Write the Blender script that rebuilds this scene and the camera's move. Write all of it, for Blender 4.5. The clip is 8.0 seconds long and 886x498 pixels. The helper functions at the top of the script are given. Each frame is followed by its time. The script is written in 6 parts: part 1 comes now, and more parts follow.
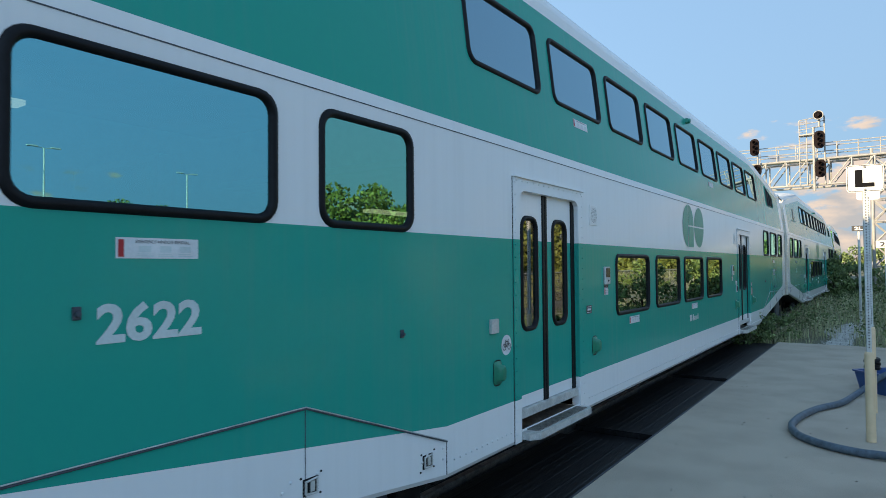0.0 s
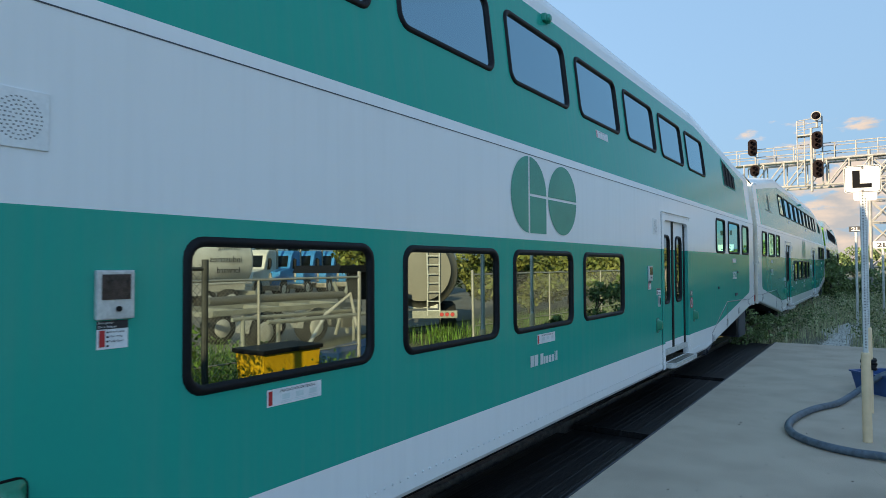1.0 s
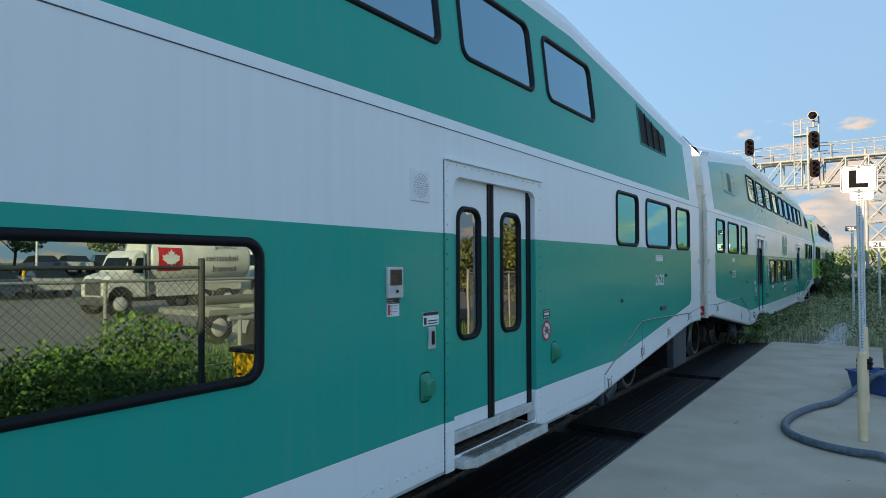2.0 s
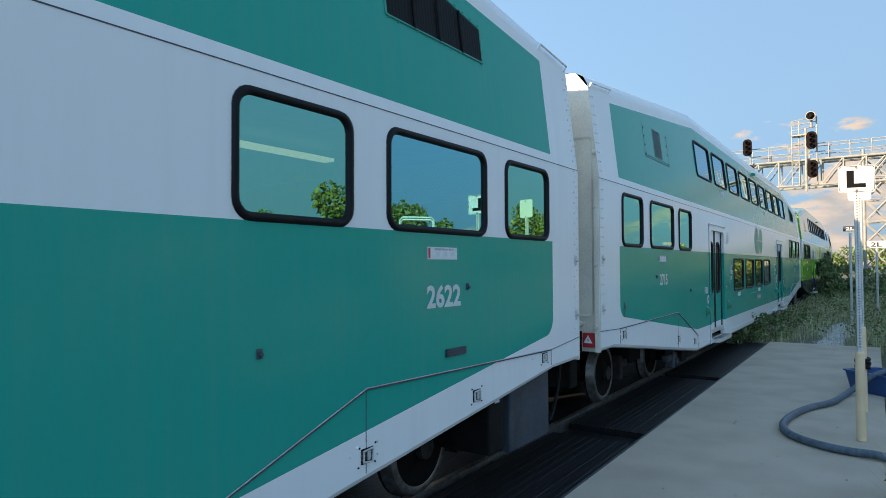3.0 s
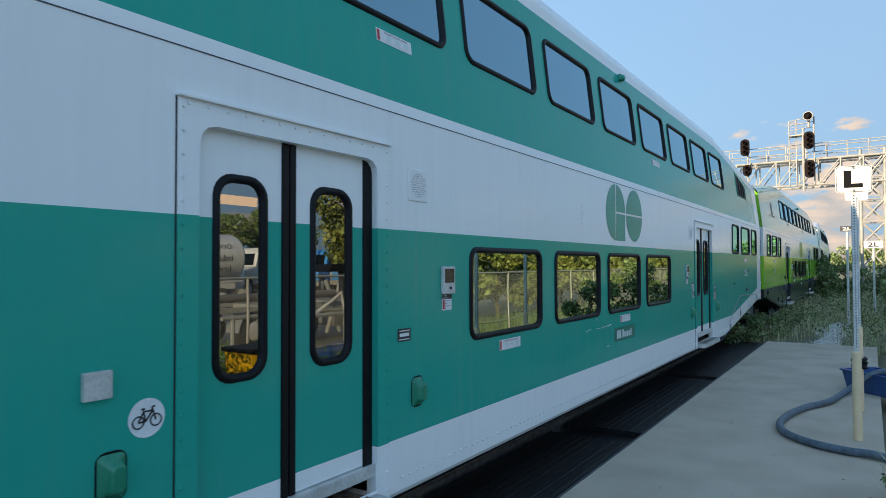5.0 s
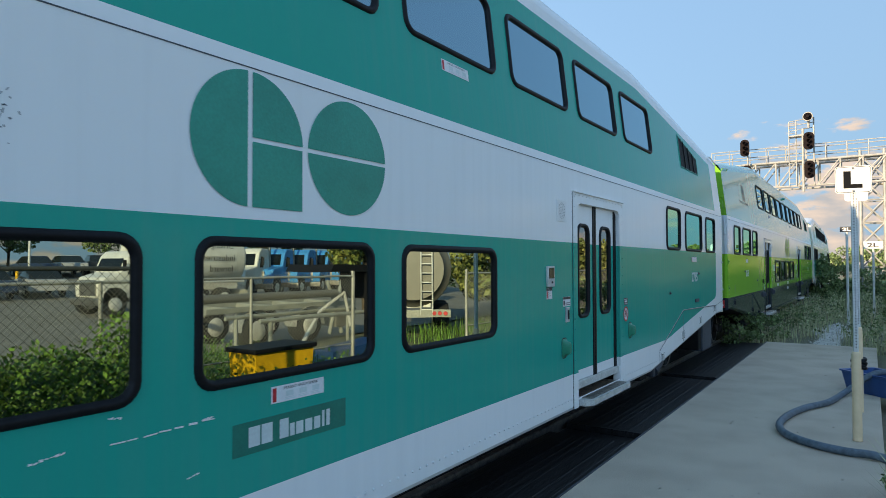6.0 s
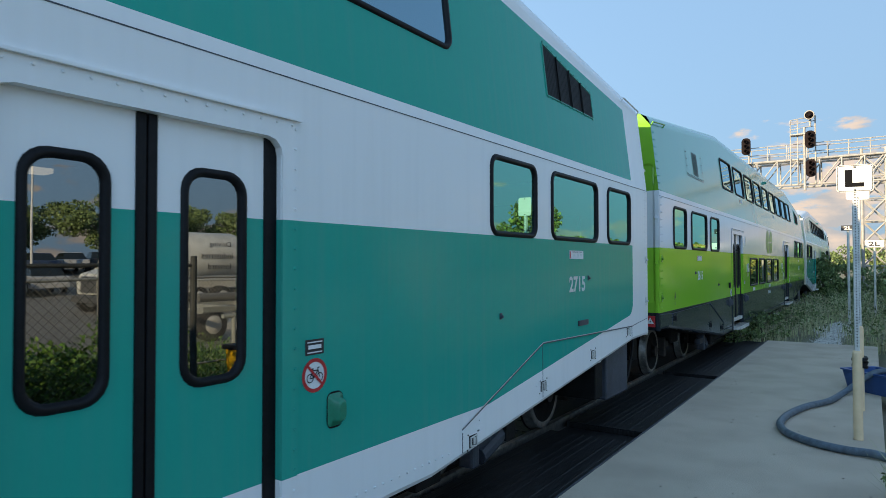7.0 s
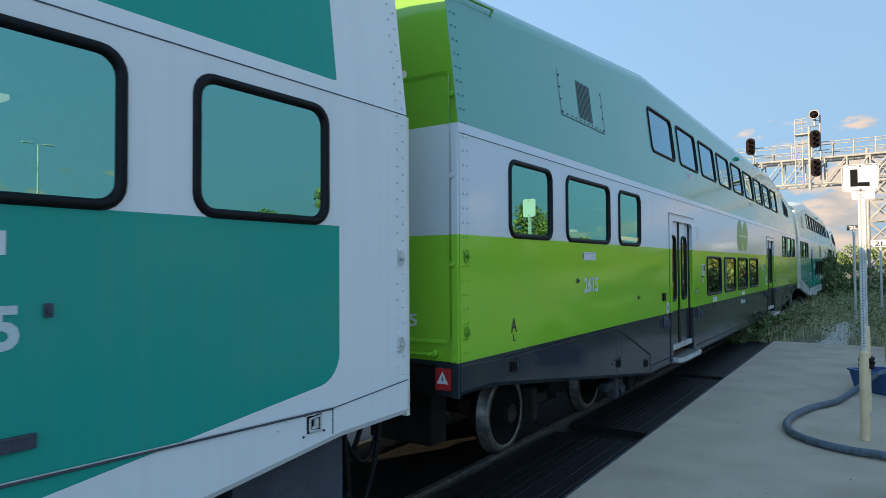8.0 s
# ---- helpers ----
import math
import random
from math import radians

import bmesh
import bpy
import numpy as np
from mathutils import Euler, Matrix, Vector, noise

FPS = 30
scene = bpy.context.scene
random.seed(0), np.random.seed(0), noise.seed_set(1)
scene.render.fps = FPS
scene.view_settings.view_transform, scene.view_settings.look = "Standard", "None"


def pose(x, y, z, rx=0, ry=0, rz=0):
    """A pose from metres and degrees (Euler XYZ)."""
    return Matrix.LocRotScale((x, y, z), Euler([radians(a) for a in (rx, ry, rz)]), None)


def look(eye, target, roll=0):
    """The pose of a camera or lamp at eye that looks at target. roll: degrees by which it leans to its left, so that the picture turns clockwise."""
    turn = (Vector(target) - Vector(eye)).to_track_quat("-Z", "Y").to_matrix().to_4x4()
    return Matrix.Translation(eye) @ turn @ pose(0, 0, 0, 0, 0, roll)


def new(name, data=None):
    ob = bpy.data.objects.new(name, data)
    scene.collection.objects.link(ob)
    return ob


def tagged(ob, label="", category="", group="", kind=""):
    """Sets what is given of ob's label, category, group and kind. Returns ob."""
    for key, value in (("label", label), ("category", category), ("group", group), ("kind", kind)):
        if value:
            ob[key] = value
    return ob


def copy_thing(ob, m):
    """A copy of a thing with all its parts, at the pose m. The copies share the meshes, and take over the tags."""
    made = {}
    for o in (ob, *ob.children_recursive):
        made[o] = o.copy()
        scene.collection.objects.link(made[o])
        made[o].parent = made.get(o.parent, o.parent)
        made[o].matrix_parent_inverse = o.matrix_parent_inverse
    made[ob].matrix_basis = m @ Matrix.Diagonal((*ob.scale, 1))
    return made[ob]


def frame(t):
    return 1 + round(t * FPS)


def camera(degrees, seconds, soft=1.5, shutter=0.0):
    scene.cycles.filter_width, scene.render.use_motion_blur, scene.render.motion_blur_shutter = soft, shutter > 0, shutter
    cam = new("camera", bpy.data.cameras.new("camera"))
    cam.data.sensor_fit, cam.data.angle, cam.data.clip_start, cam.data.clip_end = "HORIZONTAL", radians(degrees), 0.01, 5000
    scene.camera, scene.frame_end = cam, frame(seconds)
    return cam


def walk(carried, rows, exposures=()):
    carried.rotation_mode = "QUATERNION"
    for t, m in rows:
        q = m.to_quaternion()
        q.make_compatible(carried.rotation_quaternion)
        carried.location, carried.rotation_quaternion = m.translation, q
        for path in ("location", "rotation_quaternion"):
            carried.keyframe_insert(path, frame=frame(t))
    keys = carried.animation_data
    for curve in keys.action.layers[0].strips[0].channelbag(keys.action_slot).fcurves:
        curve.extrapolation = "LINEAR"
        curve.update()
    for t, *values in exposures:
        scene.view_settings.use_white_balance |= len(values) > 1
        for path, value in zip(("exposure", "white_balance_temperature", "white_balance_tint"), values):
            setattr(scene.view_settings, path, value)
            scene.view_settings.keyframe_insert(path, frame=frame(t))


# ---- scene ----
# ---- camera ----
EYE_Z = 2.04
TRACK_X = -4.21
cam = camera(69.65, 8.0, soft=0.8, shutter=0.05)
CAM_ROWS = [
    (0.0, 34.64, 1.63, 0.46), (0.5, 34.53, 1.52, 0.34), (1.0, 34.45, 1.55, 0.26), (2.5, 34.12, 1.45, 0.22),
    (3.0, 34.08, 1.52, 0.28), (3.5, 34.02, 1.55, 0.32), (4.0, 33.98, 1.52, 0.28), (4.5, 33.91, 1.45, 0.22),
    (6.0, 33.86, 1.47, 0.14), (6.5, 33.87, 1.34, 0.08), (7.0, 33.94, 1.32, 0.08), (7.5, 34.16, 1.38, 0.19), (8.0, 34.32, 1.48, 0.34)]
walk(cam, [(t, pose(0, 0, EYE_Z, 90 + p, r, y)) for t, y, p, r in CAM_ROWS])

# ---- world and sun ----
SUN_EL, SUN_AZ = radians(18.5), radians(-155)    # azimuth from +y towards +x: low behind the camera, over the train
world = bpy.data.worlds.new("sky")
scene.world = world
world.use_nodes = True
wn, wl = world.node_tree.nodes, world.node_tree.links
wn.clear()
sky = wn.new("ShaderNodeTexSky")
sky.sky_type, sky.sun_disc = "NISHITA", False
sky.sun_elevation, sky.sun_rotation = SUN_EL, SUN_AZ
sky.air_density, sky.dust_density, sky.ozone_density = 0.8, 0.2, 1.6
geo = wn.new("ShaderNodeTexCoord")
mp = wn.new("ShaderNodeMapping")
mp.inputs["Scale"].default_value = (1.0, 1.0, 2.6)
cn = wn.new("ShaderNodeTexNoise")
cn.inputs["Scale"].default_value, cn.inputs["Detail"].default_value, cn.inputs["Roughness"].default_value = 10.5, 9.0, 0.55
sep = wn.new("ShaderNodeSeparateXYZ")
band = wn.new("ShaderNodeMapRange")              # clouds lie in a bank over the horizon
band.inputs["From Min"].default_value, band.inputs["From Max"].default_value = 0.23, 0.06
band.inputs["To Min"].default_value, band.inputs["To Max"].default_value = -0.3, 0.03
add = wn.new("ShaderNodeMath")
add.operation = "ADD"
ramp = wn.new("ShaderNodeMapRange")
ramp.interpolation_type = "SMOOTHSTEP"
ramp.inputs["From Min"].default_value, ramp.inputs["From Max"].default_value = 0.52, 0.60
ramp.inputs["To Max"].default_value = 0.9
mix = wn.new("ShaderNodeMix")
mix.data_type = "RGBA"
puff = wn.new("ShaderNodeTexNoise")              # lit tops and bluish hollows of the cumulus
puff.inputs["Scale"].default_value, puff.inputs["Detail"].default_value = 15.0, 6.0
lit = wn.new("ShaderNodeMapRange")
lit.inputs["From Min"].default_value, lit.inputs["From Max"].default_value = 0.38, 0.58
hue = wn.new("ShaderNodeMix")
hue.data_type = "RGBA"
hue.inputs["A"].default_value, hue.inputs["B"].default_value = (1.75, 1.75, 1.95, 1), (2.95, 2.42, 2.18, 1)
bg = wn.new("ShaderNodeBackground")
bg.inputs["Strength"].default_value = 0.12
wo = wn.new("ShaderNodeOutputWorld")
wl.new(geo.outputs["Generated"], mp.inputs["Vector"])
wl.new(mp.outputs["Vector"], cn.inputs["Vector"])
wl.new(mp.outputs["Vector"], puff.inputs["Vector"])
wl.new(puff.outputs["Fac"], lit.inputs["Value"])
wl.new(lit.outputs["Result"], hue.inputs["Factor"])
wl.new(hue.outputs["Result"], mix.inputs["B"])
wl.new(geo.outputs["Generated"], sep.inputs["Vector"])
wl.new(sep.outputs["Z"], band.inputs["Value"])
dot = wn.new("ShaderNodeVectorMath")             # a thicker bank of cumulus down the line
dot.operation = "DOT_PRODUCT"
dot.inputs[1].default_value = Vector((-0.06, 1.0, 0.12)).normalized()
heap = wn.new("ShaderNodeMapRange")
heap.inputs["From Min"].default_value, heap.inputs["From Max"].default_value = 0.984, 0.9985
heap.inputs["To Max"].default_value = 0.15
both = wn.new("ShaderNodeMath")
both.operation = "ADD"
wl.new(geo.outputs["Generated"], dot.inputs[0])
wl.new(dot.outputs["Value"], heap.inputs["Value"])
wl.new(band.outputs["Result"], both.inputs[0])
wl.new(heap.outputs["Result"], both.inputs[1])
wl.new(cn.outputs["Fac"], add.inputs[0])
wl.new(both.outputs["Value"], add.inputs[1])
wl.new(add.outputs["Value"], ramp.inputs["Value"])
wl.new(ramp.outputs["Result"], mix.inputs["Factor"])
haze = wn.new("ShaderNodeMapRange")              # summer haze towards the horizon
haze.inputs["From Min"].default_value, haze.inputs["From Max"].default_value = 1.3, 0.0
haze.inputs["To Max"].default_value = 0.97
veil = wn.new("ShaderNodeMix")
veil.data_type = "RGBA"
toward = wn.new("ShaderNodeVectorMath")          # the hazy sky brightens towards the sun
toward.operation = "DOT_PRODUCT"
toward.inputs[1].default_value = (math.sin(SUN_AZ) * math.cos(SUN_EL), math.cos(SUN_AZ) * math.cos(SUN_EL), math.sin(SUN_EL))
gain = wn.new("ShaderNodeMapRange")
gain.inputs["From Min"].default_value, gain.inputs["From Max"].default_value = -1.0, 1.0
gain.inputs["To Min"].default_value, gain.inputs["To Max"].default_value = 0.70, 3.3
tinted = wn.new("ShaderNodeVectorMath")
tinted.operation = "SCALE"
tinted.inputs[0].default_value = (0.74, 1.40, 2.46)
wl.new(geo.outputs["Generated"], toward.inputs[0])
wl.new(toward.outputs["Value"], gain.inputs["Value"])
wl.new(gain.outputs["Result"], tinted.inputs["Scale"])
wl.new(tinted.outputs["Vector"], veil.inputs["B"])
wl.new(sep.outputs["Z"], haze.inputs["Value"])
wl.new(haze.outputs["Result"], veil.inputs["Factor"])
wl.new(sky.outputs["Color"], veil.inputs["A"])
wl.new(veil.outputs["Result"], mix.inputs["A"])
wl.new(mix.outputs["Result"], bg.inputs["Color"])
wl.new(bg.outputs["Background"], wo.inputs["Surface"])

sun_data = bpy.data.lights.new("sun", "SUN")
sun_data.energy, sun_data.angle, sun_data.color = 4.0, radians(0.6), (1.0, 0.82, 0.60)
sun = new("sun", sun_data)
sun_dir = Vector((math.sin(SUN_AZ) * math.cos(SUN_EL), math.cos(SUN_AZ) * math.cos(SUN_EL), math.sin(SUN_EL)))
sun.matrix_world = look(sun_dir * 60, (0, 0, 0))
scene.view_settings.exposure = 1.35
scene.view_settings.use_white_balance = True
scene.view_settings.white_balance_temperature, scene.view_settings.white_balance_tint = 7600, 7


# ---- materials ----
def mat(name, color, rough=0.6, metal=0.0, vary=0.18, scale=6.0, fine=60.0, bump=0.15, tint=None, coat=0.0, island=0.0, spec=0.5, stretch=None):
    """Principled with colour variation at two scales and fine relief. island: brightness change from piece to piece."""
    m = bpy.data.materials.new(name)
    m.use_nodes = True
    n, l = m.node_tree.nodes, m.node_tree.links
    b = n["Principled BSDF"]
    b.inputs["Roughness"].default_value, b.inputs["Metallic"].default_value = rough, metal
    b.inputs["Coat Weight"].default_value = coat
    b.inputs["Specular IOR Level"].default_value = spec
    tc = n.new("ShaderNodeTexCoord")
    big, small = n.new("ShaderNodeTexNoise"), n.new("ShaderNodeTexNoise")
    for q, s in ((big, scale), (small, fine)):
        q.inputs["Scale"].default_value, q.inputs["Detail"].default_value = s, 5.0
        if stretch:
            sm = n.new("ShaderNodeMapping")
            sm.inputs["Scale"].default_value = stretch
            l.new(tc.outputs["Object"], sm.inputs["Vector"])
            l.new(sm.outputs["Vector"], q.inputs["Vector"])
        else:
            l.new(tc.outputs["Object"], q.inputs["Vector"])
    a = n.new("ShaderNodeMix")
    a.data_type = "RGBA"
    dark = tint or tuple(c * (1 - 2 * vary) for c in color)
    a.inputs["A"].default_value, a.inputs["B"].default_value = (*dark, 1), (*color, 1)
    mr = n.new("ShaderNodeMapRange")
    mr.inputs["From Min"].default_value, mr.inputs["From Max"].default_value = 0.32, 0.6
    l.new(big.outputs["Fac"], mr.inputs["Value"])
    l.new(mr.outputs["Result"], a.inputs["Factor"])
    h = n.new("ShaderNodeHueSaturation")
    v = n.new("ShaderNodeMapRange")
    v.inputs["From Min"].default_value, v.inputs["From Max"].default_value = 0.3, 0.7
    v.inputs["To Min"].default_value, v.inputs["To Max"].default_value = 1 - vary, 1 + vary
    l.new(small.outputs["Fac"], v.inputs["Value"])
    l.new(a.outputs["Result"], h.inputs["Color"])
    if island:
        g = n.new("ShaderNodeNewGeometry")
        i = n.new("ShaderNodeMapRange")
        i.inputs["To Min"].default_value, i.inputs["To Max"].default_value = 1 - island, 1 + island
        k = n.new("ShaderNodeMath")
        k.operation = "MULTIPLY"
        l.new(g.outputs["Random Per Island"], i.inputs["Value"])
        l.new(i.outputs["Result"], k.inputs[0])
        l.new(v.outputs["Result"], k.inputs[1])
        l.new(k.outputs["Value"], h.inputs["Value"])
    else:
        l.new(v.outputs["Result"], h.inputs["Value"])
    l.new(h.outputs["Color"], b.inputs["Base Color"])
    if bump:
        bp = n.new("ShaderNodeBump")
        bp.inputs["Strength"].default_value, bp.inputs["Distance"].default_value = bump, 0.01
        l.new(small.outputs["Fac"], bp.inputs["Height"])
        l.new(bp.outputs["Normal"], b.inputs["Normal"])
    return m


def glow(name, color, strength):
    m = bpy.data.materials.new(name)
    m.use_nodes = True
    b = m.node_tree.nodes["Principled BSDF"]
    b.inputs["Base Color"].default_value = (*color, 1)
    b.inputs["Emission Color"].default_value, b.inputs["Emission Strength"].default_value = (*color, 1), strength
    return m


def glass(name, mirror, through, tint, share):
    """Coated window glass: a mirror share over a tinted clear share."""
    m = bpy.data.materials.new(name)
    m.use_nodes = True
    n, l = m.node_tree.nodes, m.node_tree.links
    n.clear()
    o, g, t, x = n.new("ShaderNodeOutputMaterial"), n.new("ShaderNodeBsdfGlossy"), n.new("ShaderNodeBsdfTransparent"), n.new("ShaderNodeMixShader")
    g.inputs["Color"].default_value, g.inputs["Roughness"].default_value = (*mirror, 1), 0.004
    t.inputs["Color"].default_value = (*tint, 1)
    f = n.new("ShaderNodeFresnel")
    f.inputs["IOR"].default_value = 1.5
    k = n.new("ShaderNodeMapRange")
    k.inputs["To Min"].default_value, k.inputs["To Max"].default_value = share, 1.0
    nz, tc, bp = n.new("ShaderNodeTexNoise"), n.new("ShaderNodeTexCoord"), n.new("ShaderNodeBump")
    nz.inputs["Scale"].default_value = 1.1
    bp.inputs["Strength"].default_value, bp.inputs["Distance"].default_value = 0.05, 0.02
    l.new(tc.outputs["Object"], nz.inputs["Vector"])
    l.new(nz.outputs["Fac"], bp.inputs["Height"])
    l.new(bp.outputs["Normal"], g.inputs["Normal"])
    l.new(f.outputs["Fac"], k.inputs["Value"])
    l.new(k.outputs["Result"], x.inputs["Fac"])
    l.new(t.outputs["BSDF"], x.inputs[1])
    l.new(g.outputs["BSDF"], x.inputs[2])
    w, y = n.new("ShaderNodeBsdfGlossy"), n.new("ShaderNodeMixShader")
    w.inputs["Color"].default_value, w.inputs["Roughness"].default_value = (0.80, 0.83, 0.83, 1), 0.01
    l.new(bp.outputs["Normal"], w.inputs["Normal"])
    l.new(f.outputs["Fac"], y.inputs["Fac"])
    l.new(x.outputs["Shader"], y.inputs[1])
    l.new(w.outputs["BSDF"], y.inputs[2])
    l.new(y.outputs["Shader"], o.inputs["Surface"])
    return m


def livery(name, scheme):
    """Coach paint: colour fields laid out along the coach (y) and up it (z), with grime streaks, road dirt and soft orange peel."""
    m = bpy.data.materials.new(name)
    m.use_nodes = True
    n, l = m.node_tree.nodes, m.node_tree.links
    b = n["Principled BSDF"]
    tc, sp = n.new("ShaderNodeTexCoord"), n.new("ShaderNodeSeparateXYZ")
    l.new(tc.outputs["Object"], sp.inputs["Vector"])
    Y, Z = sp.outputs["Y"], sp.outputs["Z"]

    def op(kind, p, q=None):
        k = n.new("ShaderNodeMath")
        k.operation = kind
        for i, v in enumerate((p, q)):
            if v is None:
                continue
            if isinstance(v, (int, float)):
                k.inputs[i].default_value = v
            else:
                l.new(v, k.inputs[i])
        return k.outputs["Value"]

    def line(a, c):                               # a * y + c
        return op("ADD", op("MULTIPLY", Y, a), c)

    def field(y0, y1, z_low, z_high, r):          # 1 inside a field with rounded corners
        dy = op("MAXIMUM", op("SUBTRACT", y0, Y), op("SUBTRACT", Y, y1))
        dz = op("MAXIMUM", op("SUBTRACT", z_low, Z), op("SUBTRACT", Z, z_high)) if z_high is not None else op("SUBTRACT", z_low, Z)
        qy, qz = op("MAXIMUM", op("ADD", dy, r), 0.0), op("MAXIMUM", op("ADD", dz, r), 0.0)
        d = op("SUBTRACT", op("SQRT", op("ADD", op("MULTIPLY", qy, qy), op("MULTIPLY", qz, qz))), r)
        return op("LESS_THAN", op("MAXIMUM", d, op("MAXIMUM", dy, dz)), 0.0)

    def over(fac, under, color):
        x = n.new("ShaderNodeMix")
        x.data_type = "RGBA"
        l.new(fac, x.inputs["Factor"])
        for s, c in (("A", under), ("B", color)):
            if isinstance(c, tuple):
                x.inputs[s].default_value = (*c, 1)
            else:
                l.new(c, x.inputs[s])
        return x.outputs["Result"]

    taper = op("MAXIMUM", op("MAXIMUM", line(-0.109, 0.649), line(0.109, -2.18)), 0.0)
    if scheme == "teal":
        low = op("MAXIMUM", op("MAXIMUM", line(-0.123, 1.515), line(0.129, -1.85)), 0.85)
        c = over(field(1.10, 24.87, low, 2.285, 0.16), (0.84, 0.84, 0.84), (0.002, 0.355, 0.278))
        c = over(field(1.12, 24.86, 3.175, op("SUBTRACT", 4.69, taper), 0.02), c, (0.002, 0.355, 0.278))
        # square upper corners of the lower field
        c = over(op("MULTIPLY", field(1.10, 24.87, 1.75, 2.285, 0.005), 1.0), c, (0.002, 0.355, 0.278))
    else:
        c = over(op("GREATER_THAN", Z, 1.275), (0.030, 0.038, 0.046), (0.27, 0.62, 0.045))
        c = over(op("GREATER_THAN", Z, 2.285), c, (0.70, 0.74, 0.80))
        c = over(op("GREATER_THAN", Z, 3.175), c, (0.14, 0.43, 0.36) if scheme == "lime" else (0.16, 0.42, 0.03))
    # grime: vertical streaks and dirt thrown up along the sill
    mp = n.new("ShaderNodeMapping")
    mp.inputs["Scale"].default_value = (1.0, 9.0, 0.35)
    st, bl = n.new("ShaderNodeTexNoise"), n.new("ShaderNodeTexNoise")
    st.inputs["Scale"].default_value, st.inputs["Detail"].default_value = 1.4, 6.0
    bl.inputs["Scale"].default_value, bl.inputs["Detail"].default_value = 0.8, 5.0
    l.new(tc.outputs["Object"], mp.inputs["Vector"])
    l.new(mp.outputs["Vector"], st.inputs["Vector"])
    l.new(tc.outputs["Object"], bl.inputs["Vector"])
    sm = n.new("ShaderNodeMapRange")
    sm.inputs["From Min"].default_value, sm.inputs["From Max"].default_value, sm.inputs["To Max"].default_value = 0.50, 0.78, 0.08
    l.new(op("ADD", op("MULTIPLY", st.outputs["Fac"], 0.6), op("MULTIPLY", bl.outputs["Fac"], 0.45)), sm.inputs["Value"])
    c = over(sm.outputs["Result"], c, (0.30, 0.30, 0.28))
    l.new(c, b.inputs["Base Color"])
    b.inputs["Specular IOR Level"].default_value = 0.15 if scheme == "teal" else 0.5
    gl = n.new("ShaderNodeMapRange")
    gl.inputs["To Min"].default_value, gl.inputs["To Max"].default_value = (0.12, 0.19) if scheme == "teal" else (0.08, 0.14)
    l.new(bl.outputs["Fac"], gl.inputs["Value"])
    l.new(gl.outputs["Result"], b.inputs["Roughness"])
    pl, mq, bp = n.new("ShaderNodeTexNoise"), n.new("ShaderNodeMapping"), n.new("ShaderNodeBump")
    mq.inputs["Scale"].default_value = (1.0, 1.0, 0.5)
    pl.inputs["Scale"].default_value, pl.inputs["Detail"].default_value = 1.6, 3.0
    bp.inputs["Strength"].default_value, bp.inputs["Distance"].default_value = 0.14, 0.025
    l.new(tc.outputs["Object"], mq.inputs["Vector"])
    l.new(mq.outputs["Vector"], pl.inputs["Vector"])
    l.new(pl.outputs["Fac"], bp.inputs["Height"])
    l.new(bp.outputs["Normal"], b.inputs["Normal"])
    return m


PAINT = {"teal": livery("teal_and_white_paint", "teal"), "lime": livery("lime_and_charcoal_paint", "lime"), "limeend": livery("lime_end_paint", "limeend")}
EMERALD = mat("emerald_plastic", (0.004, 0.24, 0.14), 0.3, vary=0.08, scale=5)
TEAL = mat("teal_enamel", (0.001, 0.29, 0.21), 0.35, vary=0.08, scale=3)
WHITE = mat("white_enamel", (0.80, 0.80, 0.80), 0.4, vary=0.05, scale=3, bump=0.03)
CREAM = mat("end_wall_paint", (0.82, 0.77, 0.66), 0.5, vary=0.08, scale=2, bump=0.05)
LIMEP = mat("lime_enamel", (0.11, 0.34, 0.02), 0.3, vary=0.06, scale=2, bump=0.03)
RUBBER = mat("black_rubber", (0.006, 0.006, 0.008), 0.5, vary=0.2, scale=20, spec=0.22)
BLACK = mat("black_plastic", (0.010, 0.010, 0.012), 0.5, vary=0.15, spec=0.2)
DARK = mat("dark_running_gear", (0.012, 0.0115, 0.0115), 0.75, vary=0.3, scale=5, bump=0.3, spec=0.2)
GREYBOX = mat("grey_equipment_paint", (0.055, 0.065, 0.085), 0.6, vary=0.2, scale=4)
STEEL = mat("worn_steel", (0.45, 0.43, 0.40), 0.35, metal=0.9, vary=0.2, scale=10)
ALU = mat("galvanised_steel", (0.62, 0.62, 0.60), 0.5, metal=0.25, vary=0.12, scale=9)
RUST = mat("rusty_steel", (0.045, 0.035, 0.030), 0.8, metal=0.2, vary=0.3, scale=12, bump=0.4)
WHEEL = mat("wheel_steel", (0.009, 0.0085, 0.008), 0.85, vary=0.25, scale=8, spec=0.15)
TREAD = mat("bright_wheel_rim", (0.26, 0.25, 0.235), 0.45, metal=0.7, vary=0.2, scale=14)
LINING = mat("dim_interior_lining", (0.10, 0.12, 0.13), 0.8, vary=0.15)
# mirror colours hold the glass tint and dim the reflections, differently per window row
GREENPANE = glass("green_tinted_window_glass", (0.19, 0.54, 0.45), 1.0, (0.36, 0.54, 0.46), 0.66)
TOPPANE = glass("sky_toned_upper_glass", (0.29, 0.46, 0.53), 1.0, (0.36, 0.46, 0.52), 0.66)
PANE = glass("blue_tinted_window_glass", (0.17, 0.54, 0.60), 1.0, (0.36, 0.55, 0.58), 0.66)
LOWPANE = glass("toned_lower_window_glass", (0.47, 0.57, 0.50), 1.0, (0.30, 0.36, 0.35), 0.66)
DOORPANE = glass("door_window_glass", (0.50, 0.53, 0.54), 1.0, (0.25, 0.25, 0.25), 0.36)
STRIP = glow("interior_lamp_tube", (1.0, 0.90, 0.72), 0.55)
